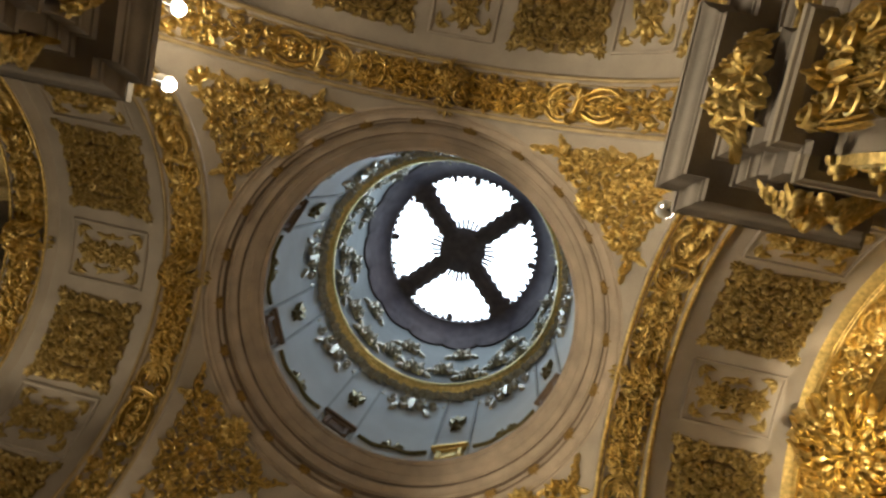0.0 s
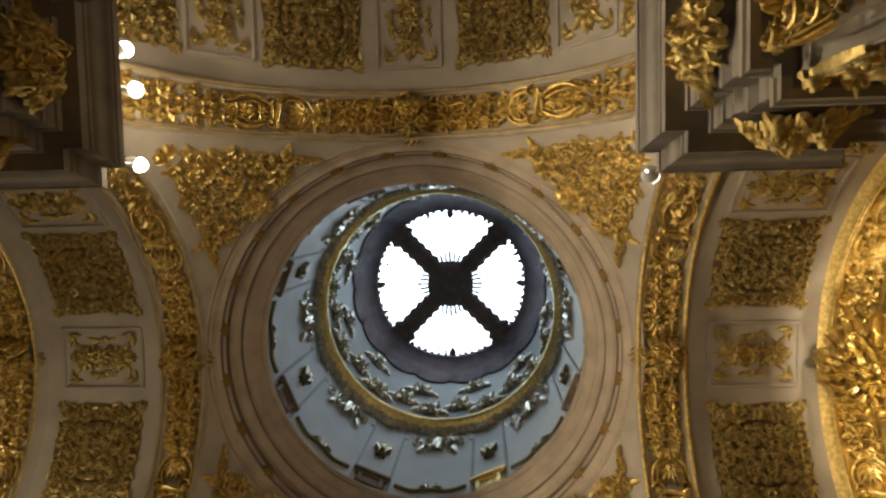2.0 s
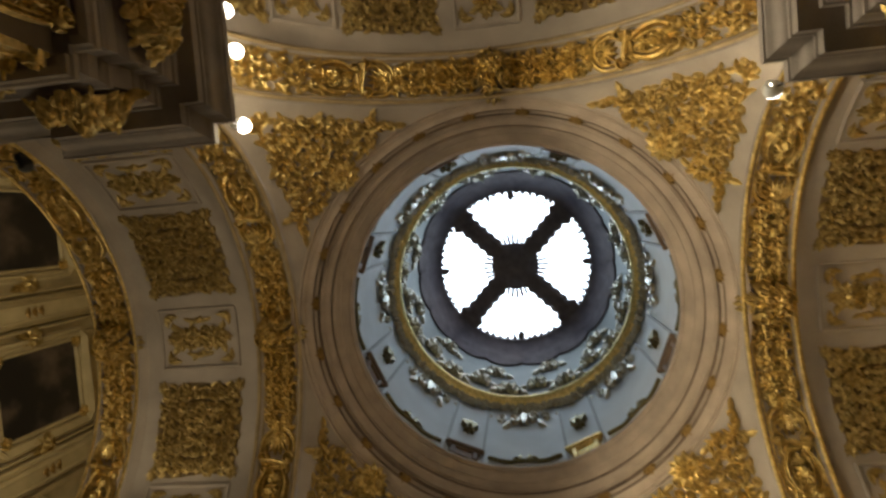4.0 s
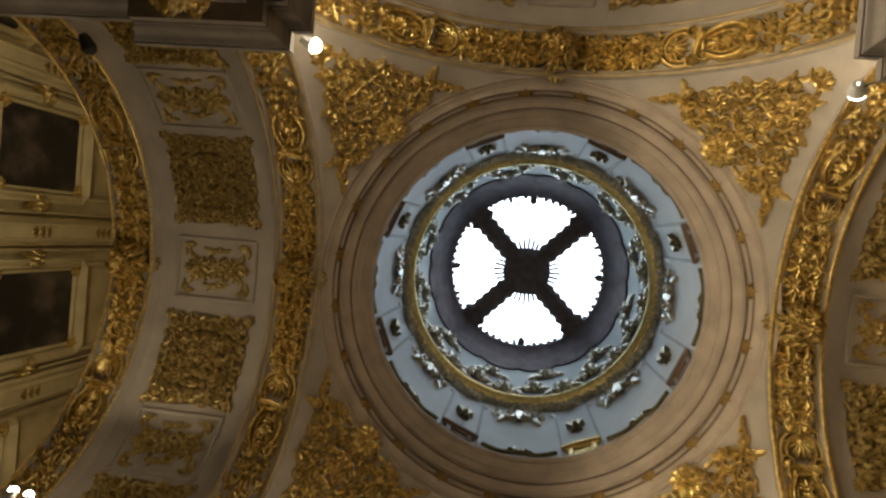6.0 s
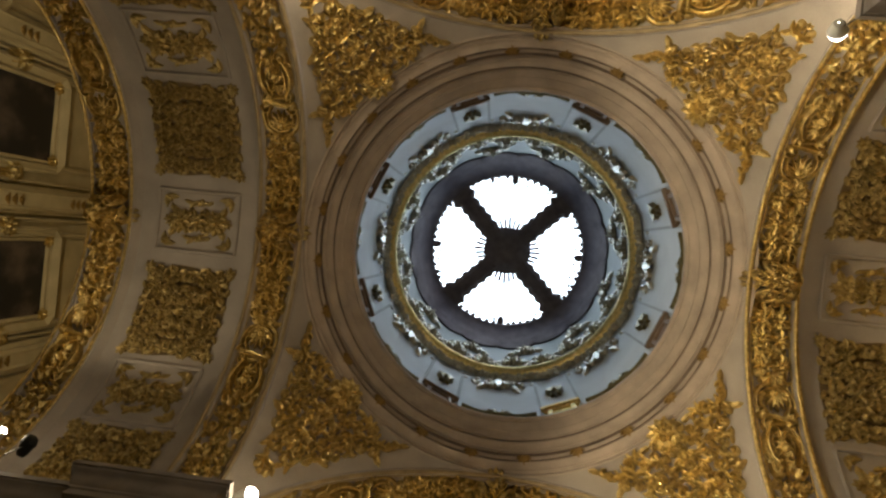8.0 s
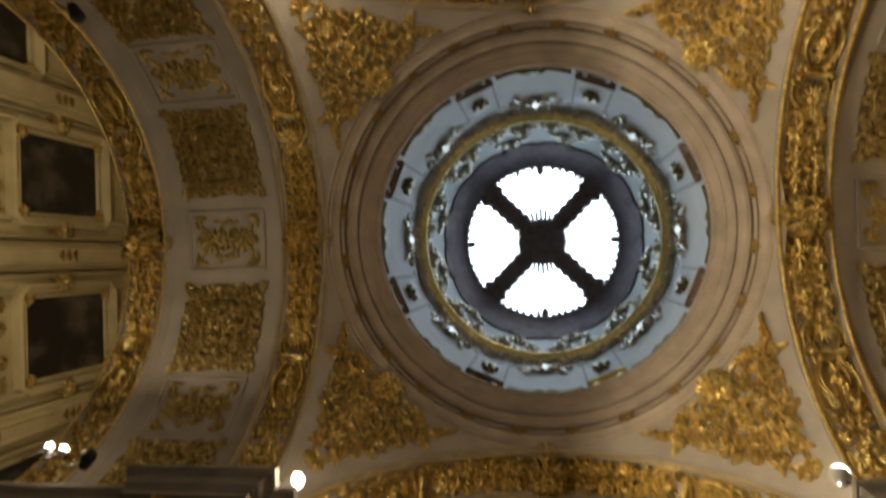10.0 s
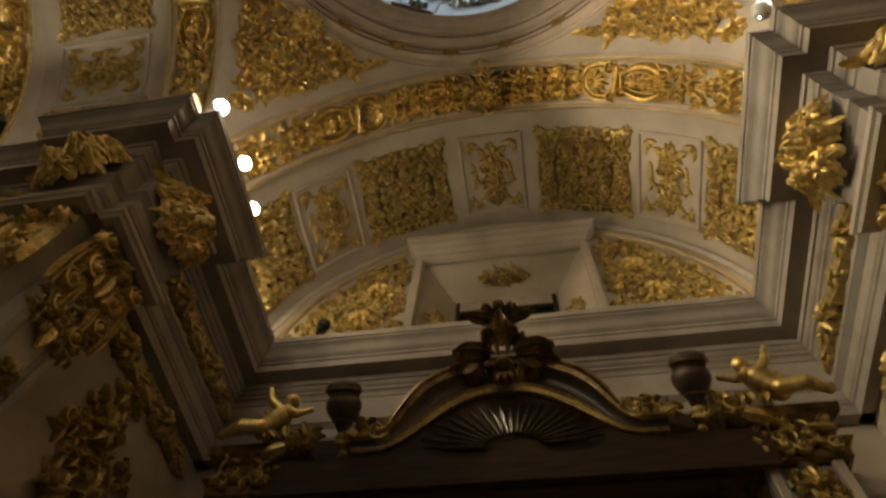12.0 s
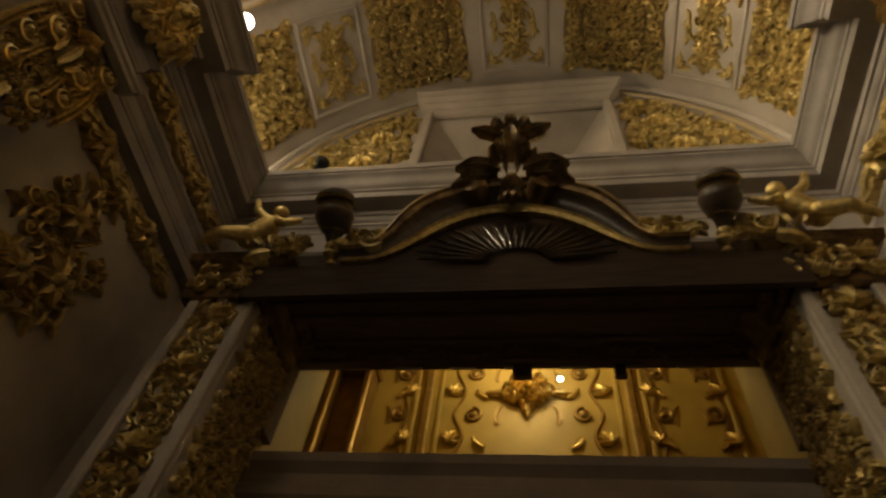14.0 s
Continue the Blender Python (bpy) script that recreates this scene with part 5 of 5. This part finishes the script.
# ---- gilded altarpiece in the eastern arm ----
# brown in place of gold, painting in the shade of gaps between carvings
bm = bmesh.new()
box(bm, (8.6, -4.3, 0), (8.9, 4.3, 13.0))
structure(part("wall_east", bm, BROWN_GILT), "back wall of the eastern altarpiece, browned for shaded gaps")
bm = bmesh.new()
arch(bm, [(7.96, RB), (8.9, RB), (8.9, RB + 0.4), (7.96, RB + 0.4)], 48, SPRING, closed=True)
ob = smooth(part("ceiling_vault_altar", bm, GOLD_DULL))
ob.matrix_world = turned(3)
structure(ob, "gilded vault over the eastern altarpiece", "vault")
altar = thing("gilded_altarpiece", "brightly lit gilded altarpiece crowded with carved foliage", "altarpiece")
r = Relief()
foliage(r, lambda u, v: math.hypot(u, v - SPRING) < 3.75, (-3.7, 3.7, 8.7, 12.3), 0.3, 0.24, 61, 0.4, 0.28)
r.made("foliage", lambda u, v, h: (8.6 - h, u, v), GOLD_BRIGHT, altar)
r = Relief()
for s in (-1, 1):
    for a, b, q in ((0.9, 11.6, 0.5), (1.9, 11.0, 0.45), (2.7, 10.2, 0.45), (1.5, 10.2, 0.4)):
        r.scroll(s * a, b, s, q, s, 0.4, 1.3)
r.each("great_scroll", lambda u, v, h: (8.45 - h, u, v), GOLD_BRIGHT, altar)
glory = thing("gilded_glory", "large domed gilded cluster of curled leaves under the arch crown", "relief")


def glory_dome(u, v, h):
    d = min(1.0, math.hypot(u, v) / 0.82)
    return (u, v, h + 0.55 * math.sqrt(1 - d * d) * (1 + 0.2 * math.sin(8 * u) * math.sin(7 * v + 1)))


r = Relief()
foliage(r, lambda u, v: math.hypot(u, v) < 0.74, (-0.8, 0.8, -0.8, 0.8), 0.15, 0.13, 63, 0.25)
r.made("foliage", glory_dome, GOLD_BRIGHT, glory)
r = Relief()
for n, rad, long in ((26, 0.66, 0.26), (20, 0.5, 0.24), (14, 0.33, 0.22), (8, 0.14, 0.2)):
    for q in range(n):
        a = 2 * math.pi * q / n + n
        r.leaf(rad * math.cos(a), rad * math.sin(a), a, long, 0.15, 0.13 + 0.05 * (q % 3), 0.6 if q % 2 else -0.5)
r.each("ray_leaf", glory_dome, GOLD_BRIGHT, glory)
glory.matrix_world = look((7.62, 0.1, 11.9), (7.62 + 3.0, -0.5, 18.0))

# south end
bm = bmesh.new()
arch(bm, [(7.0, RV), (9.0, RV), (9.0, RV + 0.3), (7.0, RV + 0.3)], 48, SPRING, closed=True)
ob = smooth(part("ceiling_vault_far_south", bm, PLASTER))
ob.matrix_world = turned(2)
structure(ob, "plain cream vault at the south end", "vault")
bm = bmesh.new()
box(bm, (-4.3, -9.3, 0), (4.3, -9.0, 13))
structure(part("wall_south", bm, WALL), "plain plaster south wall")
for s in (-1, 1):
    bm = bmesh.new()
    box(bm, (min(s * 3.95, s * 4.3), -9.0, 0), (max(s * 3.95, s * 4.3), -7.2, 8.6))
    structure(part("wall_south_side", bm, WALL), "plain plaster side wall of the south end")
    bm = bmesh.new()
    box(bm, (7.2, min(s * 3.95, s * 4.3), 0), (8.6, max(s * 3.95, s * 4.3), 8.6))
    structure(part("wall_east_side", bm, WALL), "plain plaster side wall of the altar bay")
    bm = bmesh.new()
    box(bm, (-8.0, min(s * 3.95, s * 4.3), 0), (-7.2, max(s * 3.95, s * 4.3), 8.6))
    structure(part("wall_west_side", bm, WALL), "plain plaster side wall by the western arch")


# ---- piers: brackets, capitals and hanging carving ----
def pier_bracket():
    top = thing("frieze_bracket", "gilded carved leaf bracket under the pier cornice", "bracket", "frieze brackets")

    def bulge(u, v, h):
        d = min(1.0, math.hypot(u / 0.56, v / 0.5))
        return (u, v, h + 0.24 * (1 - d ** 3) * (1 + 0.5 * v) * (1 + 0.45 * math.sin(13 * u + 1) * math.sin(12 * v + 0.6)))

    rnd = random.Random(91)
    r = Relief()
    foliage(r, lambda u, v: math.hypot(u / 0.48, v / 0.40) < 1, (-0.48, 0.48, -0.42, 0.42), 0.11, 0.055, 91, 0.35)
    r.made("foliage", bulge, GOLD, top)
    r = Relief()
    for u, v, size in ((-0.12, 0.1, 0.17), (0.2, 0.16, 0.14), (0.1, -0.16, 0.16), (-0.3, -0.06, 0.13), (0.36, -0.04, 0.12), (-0.2, 0.3, 0.12), (-0.08, -0.3, 0.12)):
        r.rosette(u, v, size, 6, 0.07, 0.03, rnd.uniform(0, 1))
    r.each("flower", bulge, GOLD, top)
    r = Relief()
    for q in range(20):
        a = 2 * math.pi * q / 20 + rnd.uniform(-0.1, 0.1)
        k = rnd.uniform(0.8, 1.05)
        r.leaf(0.40 * k * math.cos(a), 0.33 * k * math.sin(a), a + rnd.uniform(-1.2, 1.2), rnd.uniform(0.08, 0.14), rnd.uniform(0.06, 0.09), 0.05, rnd.uniform(-1, 1))
    for u, v in ((-0.2, -0.16), (0.26, -0.22), (0.02, 0.3), (-0.36, 0.14), (0.32, 0.08), (0.0, 0.0)):
        r.scroll(u, v, 7 * u + v, 0.1, 1 if u > 0 else -1, 0.09)
    for q in range(5):
        r.leaf(-0.44, 0.12 - 0.03 * q, math.pi * 0.93 + 0.05 * q, 0.26, 0.035, 0.07, 0.2)
    r.each("leaf", bulge, GOLD, top)
    return top


def pier_capital():
    top = thing("pilaster_capital", "gilded scrolled capital on the pier pilaster", "capital", "pilaster capitals")
    r = Relief()
    for s in (-1, 1):
        r.scroll(s * 0.38, 0.36, 1.57, 0.13, s, 0.16, 1.8)
        r.scroll(s * 0.22, 0.02, 1.57, 0.15, -s, 0.13, 1.7)
        r.scroll(s * 0.34, -0.34, 0.5, 0.12, s, 0.12, 1.6)
        r.scroll(s * 0.2, -0.66, 0, 0.11, -s, 0.1, 1.5)
        for a, b, c in ((0.44, -0.6, 0.95), (0.13, -0.75, 0.75), (0.30, -0.2, 0.6)):
            for q in (0, 1):
                r.leaf(s * (a + 0.055 * q), b, math.pi / 2 - s * 0.12, c, 0.04, 0.1, s * 0.35)
        r.leaf(s * 0.1, -0.15, math.pi / 2 - s * 0.5, 0.3, 0.1, 0.14, s * 0.9)
    r.leaf(0, -0.2, math.pi / 2, 0.5, 0.13, 0.17)
    r.leaf(0, -0.8, -math.pi / 2, 0.3, 0.14, 0.08)
    r.each("scroll", flat, GOLD, top)
    r = Relief()
    r.rosette(0, 0.36, 0.13, 9, 0.18)
    r.made("flower", flat, GOLD, top)
    r = Relief()
    foliage(r, lambda u, v: abs(u) < 0.46 + 0.1 * v, (-0.48, 0.48, -0.95, 0.5), 0.088, 0.06, 95, 0.42)
    r.made("foliage", flat, GOLD_DULL, top)
    bm = bmesh.new()
    run(bm, [(-0.60, 0.0), (-0.60, -0.22), (0.60, -0.22), (0.60, 0.0)][::-1], [(-0.1, 0.52), (0.0, 0.53), (0.02, 0.57), (0.05, 0.59), (0.06, 0.64), (-0.1, 0.66)])
    bmesh.ops.transform(bm, verts=bm.verts, matrix=Matrix.Rotation(-math.pi / 2, 4, "X"))
    part("abacus", bm, WALL, top)
    return top


def wall_drop():
    top = thing("hanging_carving", "gilded carved bouquet hanging on the plaster wall", "relief", "hanging wall carvings")
    for n, (u, v, wide, tall) in enumerate(((0.0, 0.0, 0.14, 0.2), (-0.05, -0.42, 0.3, 0.24), (0.08, -0.88, 0.34, 0.3), (-0.28, -0.62, 0.1, 0.14), (0.34, -0.5, 0.09, 0.12), (0.0, -1.3, 0.16, 0.18))):
        r = Relief()
        foliage(r, lambda a, b: math.hypot((a - u) / wide, (b - v) / tall) < 1, (u - wide, u + wide, v - tall, v + tall), 0.11, 0.06, 18 + n, 0.2)
        r.made("foliage", flat, GOLD_DULL, top)
    r = Relief()
    for u, v, size in ((-0.08, -0.4, 0.15), (0.14, -0.82, 0.17), (-0.1, -1.0, 0.13), (0.02, 0.02, 0.1)):
        r.rosette(u, v, size, 7, 0.08, 0.04)
    r.each("flower", flat, GOLD_DULL, top)
    return top


def slim_drop():
    """A level garland, u along the wall."""
    top = thing("slim_garland", "narrow gilded leaf garland running level along the wall", "relief", "slim garlands")
    r = Relief()
    for q in range(7):
        side = 1 if q % 2 else -1
        u = -0.40 + 0.12 * q
        r.leaf(u, 0, side * 0.6, 0.22, 0.1, 0.07, -side * 0.8)
        r.leaf(u, 0, math.pi - side * 0.9, 0.12, 0.08, 0.05, side * 0.5)
        r.scroll(u + 0.05, side * 0.05, q, 0.055, side, 0.06)
    r.made("leaves", flat, GOLD_DULL, top)
    r = Relief()
    r.rosette(-0.02, 0, 0.13, 7, 0.1)
    r.made("flower", flat, GOLD_DULL, top)
    return top


def facing(x, y, z, nx, ny):
    """Upright on a wall that faces (nx, ny): u along it, v up, h out."""
    n = Vector((nx, ny, 0)).normalized()
    up = Vector((0, 0, 1))
    side = up.cross(n)
    m = Matrix((side, up, n)).transposed().to_4x4()
    m.translation = (x, y, z)
    return m


kinds = [pier_bracket(), pier_capital(), wall_drop(), slim_drop()]
fresh = [True] * 4


def place(i, m):
    if fresh[i]:
        kinds[i].matrix_world, fresh[i] = m, False
    else:
        copy_thing(kinds[i], m)


for k in range(4):
    t = turned(k)
    for side in (0, 1):
        m = t if side == 0 else t @ Matrix(((0, 1, 0, 0), (1, 0, 0, 0), (0, 0, 1, 0), (0, 0, 0, 1)))

        def wall(x, y, z, scale=1.0):
            """Upright on a wall of this pier that faces the arm."""
            spot = m @ Vector((x, y, z))
            out = m.to_3x3() @ Vector((-1, 0, 0))
            return facing(*spot, out.x, out.y) @ Matrix.Scale(scale, 4)

        place(0, wall(3.46, 4.22, 7.60))
        place(1, wall(3.62, 4.19, 6.28, 0.92))
        place(2, wall(3.94, 5.62, 6.4, 1.15))
        place(2, wall(3.66, 4.17, 5.0, 0.9))
        for y in (5.15, 6.2):
            place(3, wall(3.745, y, 7.57, 1.25))
            place(3, wall(3.94, y, 6.62, 1.2))
        pil = thing("pilaster", "plaster pilaster shaft with raised edges on the pier", "pilaster", "pier pilasters")
        for q in (-1, 1):
            bm = bmesh.new()
            box(bm, (q * 0.23 - 0.035, 0.3, 0), (q * 0.23 + 0.035, 6.8, 0.05), bevel=0.012)
            box(bm, (q * 0.165 - 0.02, 0.3, 0), (q * 0.165 + 0.02, 6.8, 0.025), bevel=0.008)
            part("raised_edge", bm, WALL, pil)
        pil.matrix_world = wall(3.67, 4.17, 0)


# ---- lamps on the cornices ----
def floodlight(x, y, z, target, lit=True, dark=False, watts=0.0):
    top = thing("floodlight", ("lit white" if lit else "unlit black" if dark else "unlit white") + " floodlight standing on the cornice", "floodlight", "cornice floodlights")
    m = look((x, y, z), target) @ Matrix.Scale(0.5 if x < -6.3 else 0.85 if x > 0 else 0.8, 4)
    bm = bmesh.new()
    lathe(bm, [(0.01, 0.2), (0.06, 0.19), (0.09, 0.12), (0.11, 0.02), (0.13, -0.02), (0.12, -0.03), (0.1, -0.01)], 20)
    ob = smooth(part("housing", bm, BLACK if dark else WHITE, top))
    ob.matrix_world = m
    bm = bmesh.new()
    lathe(bm, [(0.118, 0.0), (0.125, -0.05), (0.10, -0.12), (0.05, -0.155), (0.005, -0.165)], 20, flip=True)
    ob = part("lens", bm, GLOW if lit else BLACK if dark else LENS, top, "glowing lens" if lit else "dull glass lens")
    ob.matrix_world = m
    bm = bmesh.new()
    box(bm, (x - 0.009, y - 0.009, 8.6), (x + 0.009, y + 0.009, z), bevel=0.003)
    part("post", bm, BLACK, top)
    if watts:
        tint = (1.0, 0.77, 0.43) if y > 4 else WARM
        way = (Vector(target) - Vector((x, y, z))).normalized() * 0.06
        lamp("SPOT", Vector((x, y, z)) + way * 2.6, target, watts, tint, 0.09, 104 if watts > 40 and y > 0 or watts > 100 else 132)
        lamp("POINT", Vector((x, y, z)) + way * 2.8, target, watts * (0.07 if y > 0 else 0.14), tint, 0.09)


for args in LAMPS:
    floodlight(*args)
